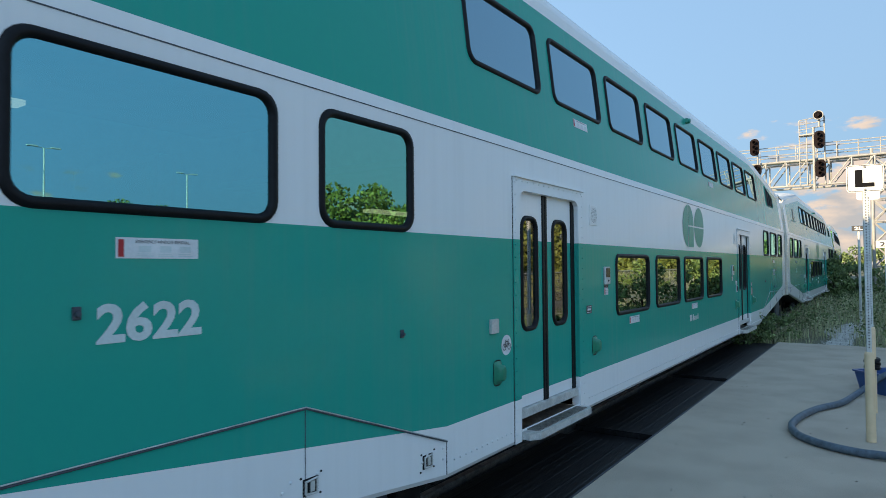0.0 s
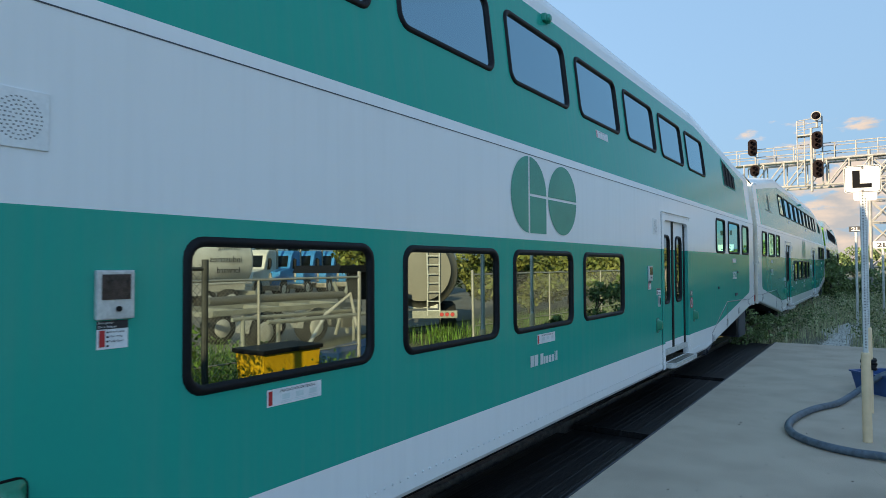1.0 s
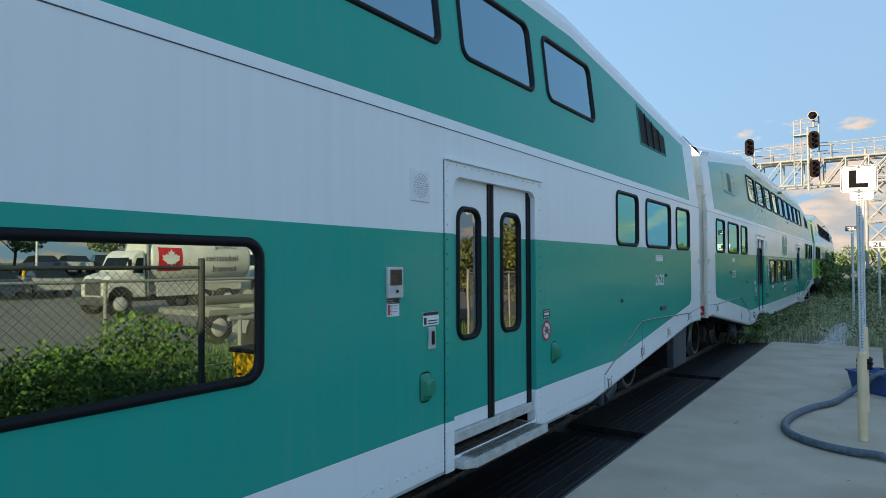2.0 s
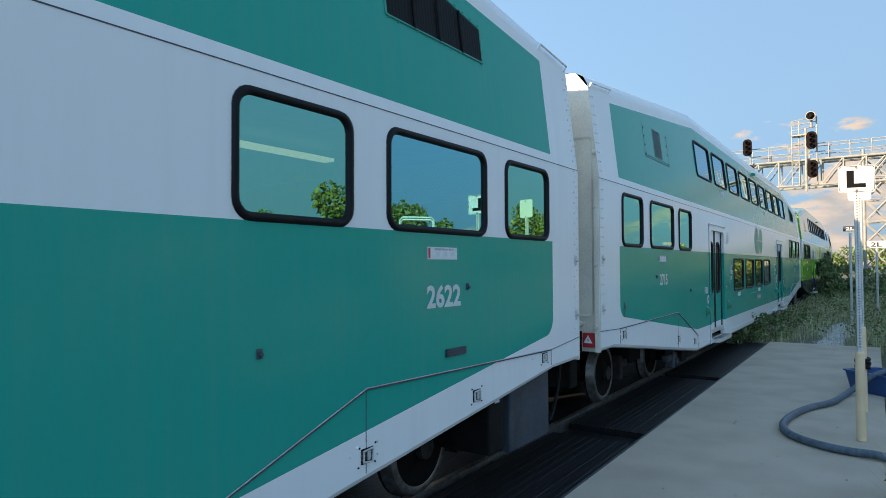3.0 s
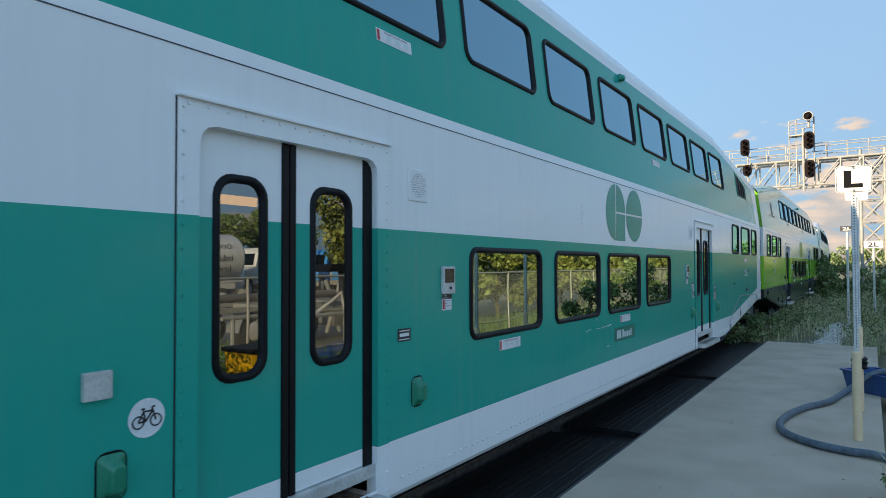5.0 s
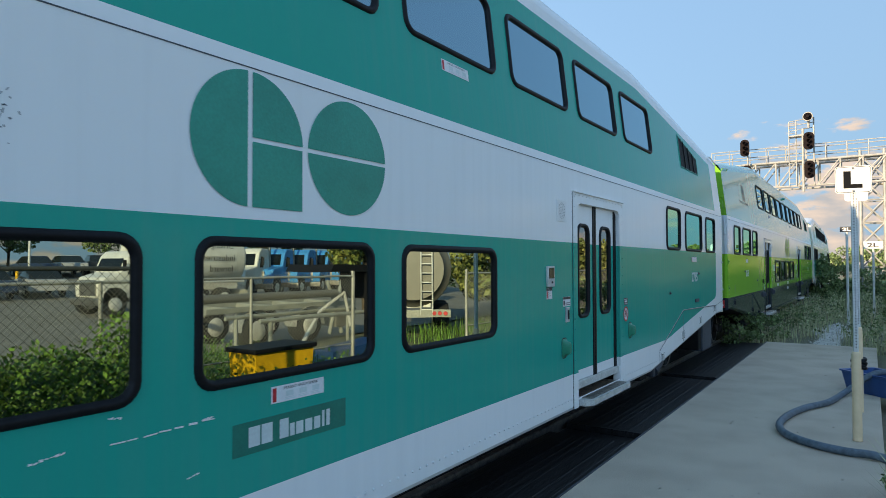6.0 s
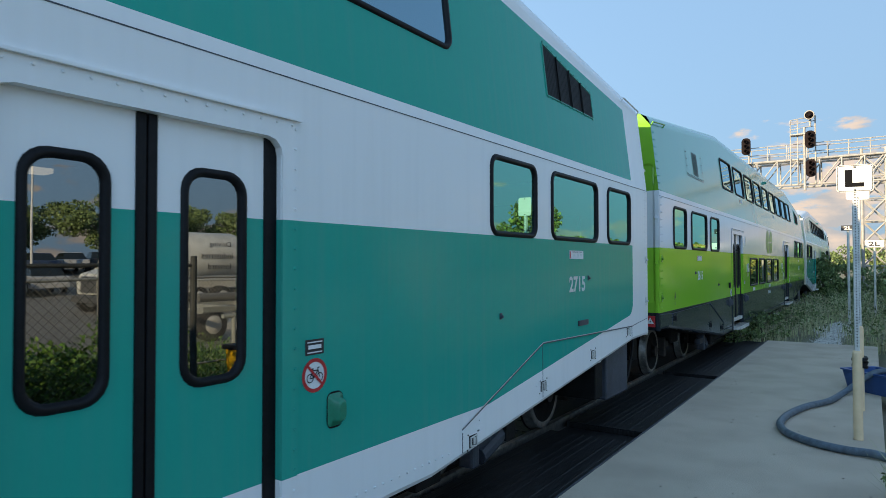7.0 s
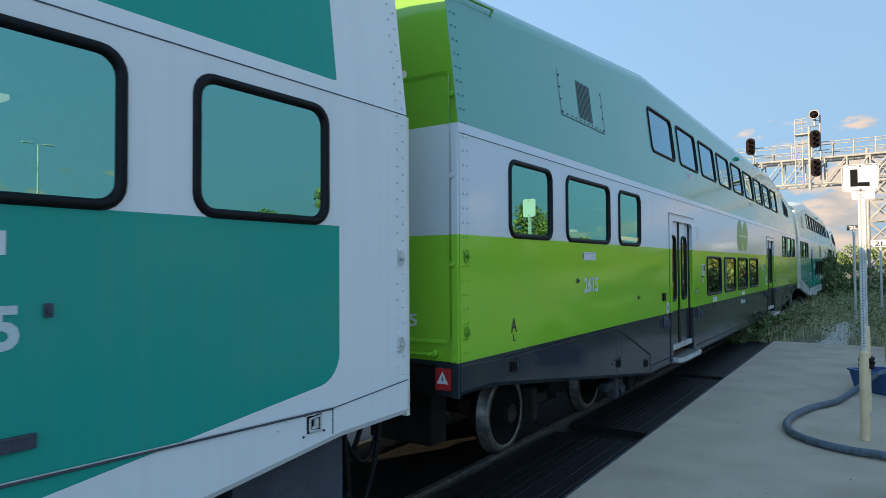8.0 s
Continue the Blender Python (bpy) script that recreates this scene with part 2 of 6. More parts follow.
AMBER = glow("amber_vestibule_lamp", (1.0, 0.55, 0.15), 1.2)
FADED = mat("unfaded_paint_patch", (0.001, 0.19, 0.14), 0.4, vary=0.08, bump=0)
DECAL = mat("white_decal", (0.78, 0.79, 0.80), 0.45, vary=0.05, bump=0)
LETTER = mat("silver_white_lettering", (0.62, 0.70, 0.70), 0.45, vary=0.05, bump=0)
INK = mat("black_print", (0.02, 0.02, 0.025), 0.5, vary=0.1, bump=0)
HATCH = mat("hatched_dark_glass", (0.05, 0.035, 0.035), 0.2, vary=0.35, scale=40, fine=160)
# grey instead of black, to bounce light onto the end walls
BELLOWS = mat("grey_gangway_fabric", (0.32, 0.31, 0.29), 0.8, vary=0.15, scale=4)
MAROON = mat("dull_maroon_paint", (0.16, 0.02, 0.025), 0.55, vary=0.15)
RED = mat("red_print", (0.55, 0.025, 0.03), 0.5, vary=0.1, bump=0)


# ---- mesh helpers ----
def mesh_of(name, bm, material, smooth=False):
    me = bpy.data.meshes.new(name)
    bm.normal_update()
    bm.to_mesh(me)
    bm.free()
    for mt in (material if isinstance(material, (list, tuple)) else [material]):
        me.materials.append(mt)
    if smooth:
        me.shade_smooth()
    return me


def part(name, bm, material, parent, label="", smooth=False, kind=""):
    """One mesh object under a thing or a part."""
    ob = new(name, mesh_of(name, bm, material, smooth))
    ob.parent = parent
    if label or kind:
        tagged(ob, label, kind=kind)
    return ob


def thing(name, label, category, group="", bm=None, material=None, m=None, kind="", smooth=False):
    ob = new(name, mesh_of(name, bm, material, smooth) if bm else None)
    if m is not None:
        ob.matrix_basis = m
    return tagged(ob, label, category, group, kind)


def box(bm, x0, x1, y0, y1, z0, z1, bevel=0.0, idx=0):
    vs = [bm.verts.new((x, y, z)) for x in (x0, x1) for y in (y0, y1) for z in (z0, z1)]
    fs = [bm.faces.new([vs[i] for i in q]) for q in ((0, 1, 3, 2), (4, 6, 7, 5), (0, 4, 5, 1), (2, 3, 7, 6), (0, 2, 6, 4), (1, 5, 7, 3))]
    for f in fs:
        f.material_index = idx
    if bevel:
        es = list({e for f in fs for e in f.edges})
        bmesh.ops.bevel(bm, geom=es, offset=bevel, segments=2, affect="EDGES", profile=0.6)
    return bm


def tube(bm, pts, r, sides=8, caps=True, idx=0):
    """A round bar along points; r may be a number or one per point."""
    pts = [Vector(p) for p in pts]
    rings = []
    side = None
    for i, p in enumerate(pts):
        d = (pts[min(i + 1, len(pts) - 1)] - pts[max(i - 1, 0)]).normalized()
        if side is None:
            side = d.orthogonal().normalized()
        side = (side - d * side.dot(d)).normalized()
        up = d.cross(side)
        rr = r[i] if isinstance(r, (list, tuple)) else r
        rings.append([bm.verts.new(p + (side * math.cos(a) + up * math.sin(a)) * rr) for a in (2 * math.pi * k / sides for k in range(sides))])
    for a, b in zip(rings, rings[1:]):
        for k in range(sides):
            bm.faces.new((a[k], a[(k + 1) % sides], b[(k + 1) % sides], b[k])).material_index = idx
    if caps:
        bm.faces.new(rings[0][::-1]).material_index = idx
        bm.faces.new(rings[-1]).material_index = idx
    return bm


def lathe(bm, prof, sides=24, axis="x", origin=(0, 0, 0), idx=None):
    """Turns a profile of (along, radius) about an axis through origin."""
    o = Vector(origin)
    rings = []
    for a, r in prof:
        ring = []
        for k in range(sides):
            c, s = math.cos(2 * math.pi * k / sides), math.sin(2 * math.pi * k / sides)
            ring.append(bm.verts.new(o + Vector({"x": (a, r * c, r * s), "y": (r * s, a, r * c), "z": (r * c, r * s, a)}[axis])))
        rings.append(ring)
    for j, (a, b) in enumerate(zip(rings, rings[1:])):
        for k in range(sides):
            f = bm.faces.new((a[k], a[(k + 1) % sides], b[(k + 1) % sides], b[k]))
            f.smooth = True
            if idx:
                f.material_index = idx[j]
    bm.faces.new(rings[0][::-1])
    bm.faces.new(rings[-1])
    return bm


def rounded(u0, u1, w0, w1, r, n=5):
    pts = []
    for cu, cw, a0 in ((u1 - r, w1 - r, 0), (u0 + r, w1 - r, 90), (u0 + r, w0 + r, 180), (u1 - r, w0 + r, 270)):
        pts += [(cu + r * math.cos(radians(a0 + 90 * k / n)), cw + r * math.sin(radians(a0 + 90 * k / n))) for k in range(n + 1)]
    return pts


def words(text, width, height, m, material, parent, name="lettering", label="", weight=0.0):
    """Built-in lettering turned into a mesh, fitted into width by height, its lower left corner at the pose m."""
    cu = bpy.data.curves.new("words", "FONT")
    cu.body, cu.size, cu.offset, cu.resolution_u = text, 1.0, weight, 3
    tmp = new("words_tmp", cu)
    me = bpy.data.meshes.new_from_object(tmp.evaluated_get(bpy.context.evaluated_depsgraph_get()))
    bpy.data.objects.remove(tmp)
    bpy.data.curves.remove(cu)
    co = np.empty(len(me.vertices) * 3)
    me.vertices.foreach_get("co", co)
    co = co.reshape(-1, 3)
    lo, hi = co.min(0), co.max(0)
    co[:, 0] = (co[:, 0] - lo[0]) / (hi[0] - lo[0]) * width
    co[:, 1] = (co[:, 1] - lo[1]) / (hi[1] - lo[1]) * height
    me.vertices.foreach_set("co", co.ravel())
    me.transform(m)
    me.materials.clear()
    me.materials.append(material)
    ob = new(name, me)
    ob.parent = parent
    if label:
        tagged(ob, label)
    return ob


# ---- coach ----
HALF, FOLD, LEAN = 1.50, 3.09, 0.115
PITCH = 25.84
END0, END1 = 0.385, 25.545


def wall_x(z):
    return HALF - max(0.0, z - FOLD) * LEAN


def P(y, z, off=0.0):
    """A point of the coach's flank, off metres proud of it."""
    return Vector((wall_x(z) + off, y, z + (off * LEAN if z > FOLD else 0.0)))


def taper(y):
    return max(0.0, (5.95 - y) * 0.109, (y - 20.0) * 0.109)


def sill(y):
    if y < 13:
        return max(0.495, min(1.05, 0.495 + (5.4 - y) * 0.123))
    return max(0.495, min(1.05, 0.495 + (y - 20.1) * 0.113))


def flank_text(y, z, off=0.004):
    x = P(y, z, off)
    return Matrix(((0, 0, 1, x.x), (1, 0, 0, x.y), (0, 1, 0, x.z), (0, 0, 0, 1)))


LOW = [(9.10, 10.47), (10.78, 12.11), (12.375, 13.715), (14.01, 15.36)]
ENDS = [(1.19, 2.11), (2.45, 3.79), (4.10, 5.01), (20.95, 21.87), (22.20, 23.54), (23.86, 24.78)]
UPPER = [(5.87 + 1.655 * k, 7.24 + 1.655 * k) for k in range(9)]
DOORS = [(6.47, 8.05), (17.08, 18.74)]
WINDOWS = [(a, b, 1.42, 2.19, 0.11) for a, b in LOW] + [(a, b, 2.28, 3.00, 0.12) for a, b in ENDS] + [(a, b, 3.74, 4.47, 0.12) for a, b in UPPER]


def hull(scheme, coach):
    """Skin of the coach: flank with real openings, far flank, domed roof, underside and end walls."""
    bm = bmesh.new()
    holes = [(a + 0.035, b - 0.035, c + 0.035, d - 0.035) for a, b, c, d, _ in WINDOWS] + [(a + 0.12, b - 0.12, 0.57, 2.74) for a, b in DOORS]
    ys = sorted({END0, END1, 5.95, 20.0, 5.4, 20.1, 0.87, *[round(0.9 + 0.8 * k, 2) for k in range(31)], *[h[i] for h in holes for i in (0, 1)]})
    zs = sorted({0.40, 0.60, 1.0, FOLD, 3.4, 4.0, 4.6, 4.81, *[h[i] for h in holes for i in (2, 3)]})
    vert = {}

    def v(y, z, sgn):
        z = min(max(z, sill(y)), 4.81 - taper(y))
        k = (round(y, 3), round(z, 4), sgn)
        if k not in vert:
            vert[k] = bm.verts.new((sgn * wall_x(z), y, z))
        return vert[k]

    for y0, y1 in zip(ys, ys[1:]):
        for z0, z1 in zip(zs, zs[1:]):
            ym, zm = (y0 + y1) / 2, (z0 + z1) / 2
            for sgn in (1, -1):
                if sgn == 1 and any(a < ym < b and c < zm < d for a, b, c, d in holes):
                    continue
                q = []
                for p in (v(y0, z0, sgn), v(y1, z0, sgn), v(y1, z1, sgn), v(y0, z1, sgn)):
                    if p not in q:
                        q.append(p)
                if len(q) > 2 and not bm.faces.get(q):
                    try:
                        bm.faces.new(q if sgn == 1 else q[::-1])
                    except ValueError:
                        pass
    # roof and belly, strip by strip
    def roof_ring(y):
        t = 4.81 - taper(y)
        x = wall_x(t)
        prof = [(x, t), (x - 0.015, t + 0.06), (x - 0.06, t + 0.14), (x - 0.16, t + 0.20), (0.7, t + 0.26), (0, t + 0.29)]
        pts = prof + [(-a, b) for a, b in prof[-2::-1]]
        return [bm.verts.new((a, y, b)) for a, b in pts]
    rs = [roof_ring(y) for y in (END0, 1.2, 3.0, 5.95, 9, 13, 17, 20.0, 23, 24.8, END1)]
    for a, b in zip(rs, rs[1:]):
        for k in range(len(a) - 1):
            bm.faces.new((a[k], b[k], b[k + 1], a[k + 1])).smooth = True
    bs = []
    for y in ys:
        z = sill(y)
        bs.append([bm.verts.new((x, y, z + dz)) for x, dz in ((HALF, 0.0), (HALF - 0.02, -0.035), (HALF - 0.09, -0.05), (-HALF, -0.05))])
    for a, b in zip(bs, bs[1:]):
        for k in range(3):
            bm.faces.new((a[k + 1], b[k + 1], b[k], a[k])).material_index = 1 if k == 2 else 0
    part("body", bm, [PAINT[scheme], DARK], coach)
    # end walls, each with a sunk panel either side of the gangway
    endmat = CREAM if scheme == "teal" else PAINT["limeend"]
    for y, d in ((END0, 1), (END1, -1)):
        bm = bmesh.new()
        t = 4.81 - taper(y)
        prof = [(HALF, 1.00), (HALF, FOLD), (wall_x(t), t), (wall_x(t) - 0.16, t + 0.20), (0, t + 0.29)]
        prof = prof + [(-a, b) for a, b in prof[-2::-1]] + [(-1.26, 1.0), (-1.26, 1.24), (1.26, 1.24), (1.26, 1.0)]
        bm.faces.new([bm.verts.new((a, y + 0.006 * d, b)) for a, b in (prof if d < 0 else prof[::-1])])
        for sx in (1, -1):
            lo, hi = sorted((sx * 0.55, sx * 1.40))
            outer, inner = rounded(lo - 0.02, hi + 0.02, 1.42, 3.60, 0.06, 3), rounded(lo, hi, 1.45, 3.57, 0.05, 3)
            ro = [bm.verts.new((a, y - 0.012 * d, b)) for a, b in outer]
            ri = [bm.verts.new((a, y + 0.002 * d, b)) for a, b in inner]
            for k in range(len(ro)):
                bm.faces.new((ro[k], ro[(k + 1) % len(ro)], ri[(k + 1) % len(ri)], ri[k]))
            lo2, hi2 = sorted((sx * 1.44, sx * (HALF - 0.004)))
            box(bm, lo2, hi2, min(y, y - 0.03 * d), max(y, y - 0.03 * d), 1.0, 3.08)
        for zz in (1.30, 2.05, 2.75, 3.40):
            lathe(bm, [(y - 0.035 * d, 0.028), (y - 0.045 * d, 0.02)], 10, "y", (1.45, 0, zz))
        ew = part("end_wall", bm, endmat, coach, "cream-grey end wall with a sunk panel" if scheme == "teal" else "lime and grey end wall with a sunk panel")
        bm = bmesh.new()
        tube(bm, [(0.62, y - 0.01 * d, 1.335), (0.62, y - 0.08 * d, 1.335), (1.25, y - 0.08 * d, 1.335), (1.25, y - 0.01 * d, 1.335)], 0.014, 8)
        lathe(bm, [(y - 0.0 * d, 0.04), (y - 0.03 * d, 0.03)], 10, "y", (1.25, 0, 1.335))
        part("hand_rail", bm, endmat, ew)
        # dark box added behind the end wall's cut-out so that it reads black
        bm = bmesh.new()
        box(bm, -1.27, 1.27, *sorted((y + 0.02 * d, y + 0.12 * d)), 0.99, 1.30, 0.01)
        part("cutout_backing", bm, DARK, coach)
        # gangway bellows
        bm = bmesh.new()
        loops = []
        for k in range(11):
            e = 0.0 if k % 2 else 0.035
            loops.append([bm.verts.new((a, y - d * (0.01 + 0.034 * k), b)) for a, b in rounded(-0.30 - e, 0.30 + e, 1.25 - e, 3.40 + e, 0.08, 3)])
        for p, q in zip(loops, loops[1:]):
            for k in range(len(p)):
                bm.faces.new((p[k], p[(k + 1) % len(p)], q[(k + 1) % len(p)], q[k]))
        bm.faces.new(loops[-1])
        bmesh.ops.recalc_face_normals(bm, faces=bm.faces)
        part("gangway_bellows", bm, BELLOWS, coach)
        # hazard plate
        bm = bmesh.new()
        box(bm, 1.285, 1.425, min(y, y - 0.04 * d), max(y, y - 0.04 * d), 1.055, 1.225, 0.006)
        hz = part("hazard_plate", bm, RED, coach, "red plate with a white high-voltage triangle")
        bm = bmesh.new()
        yy = y - 0.0405 * d
        for tri in (((1.30, 1.105), (1.41, 1.105), (1.355, 1.205)),):
            bm.faces.new([bm.verts.new((a, yy, b)) for a, b in tri])
        part("warning_triangle", bm, DECAL, hz)
        bm = bmesh.new()
        bm.faces.new([bm.verts.new((a, yy - 0.0015 * d, b)) for a, b in ((1.350, 1.112), (1.368, 1.147), (1.355, 1.147), (1.366, 1.185), (1.343, 1.14), (1.356, 1.14))])
        part("lightning_mark", bm, INK, hz)
    # grab irons at the roof corners
    for y0, y1 in ((0.42, 1.12), (24.85, 25.5)):
        bm = bmesh.new()
        a, b = P(y0, 4.81 - taper(y0), 0.0), P(y1, 4.81 - taper(y1), 0.0)
        up = Vector((0.03, 0, 0.05))
        tube(bm, [a, a + up, b + up, b], 0.011, 8)
        part("grab_iron", bm, WHITE if scheme == "teal" else LIMEP, coach)


def window(coach, y0, y1, z0, z1, r, glassmat, off=0.0, parent=None, wide=0.052):
    """Rubber gasket with a pane set back in it."""
    bm = bmesh.new()
    loops = []
    for ins, o in ((0.0, 0.0), (0.008, 0.016), (wide - 0.02, 0.020), (wide - 0.008, 0.010), (wide, -0.012)):
        loops.append([bm.verts.new(P(a, b, o + off)) for a, b in rounded(y0 + ins, y1 - ins, z0 + ins, z1 - ins, max(r - ins * 0.7, 0.03))])
    for a, b in zip(loops, loops[1:]):
        for k in range(len(a)):
            bm.faces.new((a[k], a[(k + 1) % len(a)], b[(k + 1) % len(a)], b[k])).smooth = True
    g = part("window_gasket", bm, RUBBER, parent or coach)
    bm = bmesh.new()
    ins = wide - 0.006
    bm.faces.new([bm.verts.new(P(a, b, off - 0.008)) for a, b in rounded(y0 + ins, y1 - ins, z0 + ins, z1 - ins, max(r - ins * 0.7, 0.03))])
    pn = part("pane", bm, glassmat, g, "mirror-like pane, its colour toning the reflection")
    pn.visible_shadow = False
    return g


def rivets(bm, pts, r=0.011, h=0.007):
    for y, z in pts:
        base = [bm.verts.new(P(y + r * math.cos(a), z + r * math.sin(a), 0.0025)) for a in (k * math.pi / 3 for k in range(6))]
        top = [bm.verts.new(P(y + 0.5 * r * math.cos(a), z + 0.5 * r * math.sin(a), h + 0.0025)) for a in (k * math.pi / 3 for k in range(6))]
        for k in range(6):
            bm.faces.new((base[k], base[(k + 1) % 6], top[(k + 1) % 6], top[k]))
        bm.faces.new(top)


def span(a, b, step):
    n = max(1, round((b - a) / step))
    return [a + (b - a) * k / n for k in range(n + 1)]


def door(coach, y0, y1, scheme):
    """Riveted door surround, two sliding leaves behind it, rubber edges, and a folding step below."""
    paint = PAINT[scheme]
    bm = bmesh.new()
    out = [(y0, 0.47), (y0, 2.85), (y1, 2.85), (y1, 0.47)]
    i0, i1, top, r = y0 + 0.115, y1 - 0.115, 2.735, 0.10
    inn = [(i0, 0.47)] + [(i0 + r - r * math.cos(radians(a)), top - r + r * math.sin(radians(a))) for a in (0, 30, 60, 90)] \
        + [(i1 - r + r * math.sin(radians(a)), top - r + r * math.cos(radians(a))) for a in (0, 30, 60, 90)] + [(i1, 0.47)]
    face_o = [bm.verts.new(P(a, b, 0.012)) for a, b in out]
    back_o = [bm.verts.new(P(a, b, -0.001)) for a, b in out]
    rim = [bm.verts.new(P(a, b, 0.012)) for a, b in inn]
    deep = [bm.verts.new(P(a, b, -0.085)) for a, b in inn]
    bm.faces.new((face_o[0], face_o[1], rim[1], rim[0]))
    bm.faces.new((face_o[1], rim[4], rim[3], rim[2], rim[1]))
    bm.faces.new((face_o[1], face_o[2], rim[5], rim[4]))
    bm.faces.new((face_o[2], rim[8], rim[7], rim[6], rim[5]))
    bm.faces.new((face_o[2], face_o[3], rim[9], rim[8]))
    for a, b in ((face_o, back_o), (deep, rim)):
        for k in range(len(a) - 1):
            bm.faces.new((b[k], b[k + 1], a[k + 1], a[k]))
    bmesh.ops.recalc_face_normals(bm, faces=bm.faces)
    fr = part("door_frame", bm, paint, coach, "riveted painted door surround")
    bm = bmesh.new()
    box(bm, HALF + 0.001, HALF + 0.034, y0 - 0.012, y1 + 0.012, 2.845, 2.862, 0.003)
    part("drip_lip", bm, paint, fr)
    # black strips stand in for the shadow line down the frame's edges
    bm = bmesh.new()
    box(bm, HALF - 0.001, HALF + 0.003, y0 - 0.008, y0, 0.48, 2.845)
    part("shadow_line", bm, INK, fr)
    bm = bmesh.new()
    box(bm, HALF - 0.001, HALF + 0.003, y1, y1 + 0.008, 0.48, 2.845)
    part("shadow_line", bm, INK, fr)
    bm = bmesh.new()
    rivets(bm, [(y, 2.82) for y in span(y0 + 0.05, y1 - 0.05, 0.115)] + [(y0 + 0.025, z) for z in span(0.55, 2.80, 0.115)]
           + [(y1 - 0.025, z) for z in span(0.55, 2.80, 0.115)], 0.012, 0.020)
    part("door_rivets", bm, paint, fr, kind="stuff")
    mid = (i0 + i1) / 2 - 0.05
    w = (i1 - 0.12 - i0) / 2
    for a, b in ((i0 + 0.005, mid - 0.05), (mid + 0.05, i1 - 0.085)):
        bm = bmesh.new()
        # leaf as a slab with a window hole
        g0, g1, h0, h1 = a + (b - a) * 0.20 + 0.04, b - (b - a) * 0.18 - 0.04, 1.47, 2.48
        gy, gz = [a, g0, g1, b], [0.74, h0, h1, 2.735]
        for j in range(3):
            for k in range(3):
                if (j, k) != (1, 1):
                    bm.faces.new([bm.verts.new(P(p, q, -0.05)) for p, q in ((gy[j], gz[k]), (gy[j + 1], gz[k]), (gy[j + 1], gz[k + 1]), (gy[j], gz[k + 1]))])
        bmesh.ops.remove_doubles(bm, verts=bm.verts, dist=0.0005)
        bmesh.ops.solidify(bm, geom=bm.faces[:], thickness=0.035)
        leaf = part("door_leaf", bm, paint, coach, "sliding door leaf with a tall rounded window")
        window(coach, g0 - 0.04, g1 + 0.04, h0 - 0.04, h1 + 0.04, 0.12, DOORPANE, -0.05, leaf, 0.048)
    for a, b in ((mid - 0.052, mid - 0.004), (mid + 0.004, mid + 0.052), (i1 - 0.085, i1 + 0.001)):
        bm = bmesh.new()
        box(bm, HALF - 0.075, HALF - 0.038, a, b, 0.72, 2.735, 0.008)
        part("rubber_seal", bm, RUBBER, coach)
    bm = bmesh.new()
    box(bm, HALF - 0.09, HALF - 0.012, i0, i1, 0.655, 0.735, 0.006)
    part("threshold", bm, ALU, coach)
    bm = bmesh.new()
    a, b, c = i0 + 0.01, i1 - 0.01, 0.10
    prof = [(HALF - 0.35, a), (HALF + 0.08, a), (HALF + 0.15, a + c), (HALF + 0.15, b - c * 0.4), (HALF + 0.12, b), (HALF - 0.35, b)]
    lo, hi = [bm.verts.new((p, q, 0.485)) for p, q in prof], [bm.verts.new((p, q, 0.55)) for p, q in prof]
    bm.faces.new(hi)
    bm.faces.new(lo[::-1])
    for k in range(6):
        bm.faces.new((lo[k], lo[(k + 1) % 6], hi[(k + 1) % 6], hi[k]))
    bmesh.ops.recalc_face_normals(bm, faces=bm.faces)
    st = part("folding_step", bm, ALU, coach, "folding aluminium step with ribbed tread")
    bm = bmesh.new()
    for k in range(34):
        a = i0 + 0.12 + k * (i1 - i0 - 0.2) / 34
        box(bm, HALF - 0.33, HALF + 0.12, a, a + 0.014, 0.55, 0.560)
    part("tread_ribs", bm, STEEL, st, kind="stuff")


def sticker(coach, y0, y1, z0, z1, material, name="sticker", label="", bars=(), barmat=None, off=0.003, parent=None):
    bm = bmesh.new()
    q = [P(y0, z0, off), P(y1, z0, off), P(y1, z1, off), P(y0, z1, off)]
    bm.faces.new([bm.verts.new(p) for p in q])
    s = part(name, bm, material, parent or coach, label)
    if bars:
        bm = bmesh.new()
        for a, b, c, d in bars:
            bm.faces.new([bm.verts.new(P(y0 + (y1 - y0) * i, z0 + (z1 - z0) * j, off + 0.0015)) for i, j in ((a, c), (b, c), (b, d), (a, d))])
        part("print", bm, barmat or INK, s)
    return s


def disc(coach, y, z, r, material, off, name="disc", parent=None, label="", r_in=0.0):
    bm = bmesh.new()
    n = 28
    o = [bm.verts.new(P(y + r * math.cos(2 * math.pi * k / n), z + r * math.sin(2 * math.pi * k / n), off)) for k in range(n)]
    if r_in:
        i = [bm.verts.new(P(y + r_in * math.cos(2 * math.pi * k / n), z + r_in * math.sin(2 * math.pi * k / n), off)) for k in range(n)]
        for k in range(n):
            bm.faces.new((o[k], o[(k + 1) % n], i[(k + 1) % n], i[k]))
    else:
        bm.faces.new(o)
    return part(name, bm, material, parent or coach, label)


def stroke(bm, y0, z0, y1, z1, w, off):
    d = Vector((y1 - y0, z1 - z0)).normalized() * (w / 2)
    bm.faces.new([bm.verts.new(P(a, b, off)) for a, b in ((y0 - d.y, z0 + d.x), (y0 + d.y, z0 - d.x), (y1 + d.y, z1 - d.x), (y1 - d.y, z1 + d.x))])


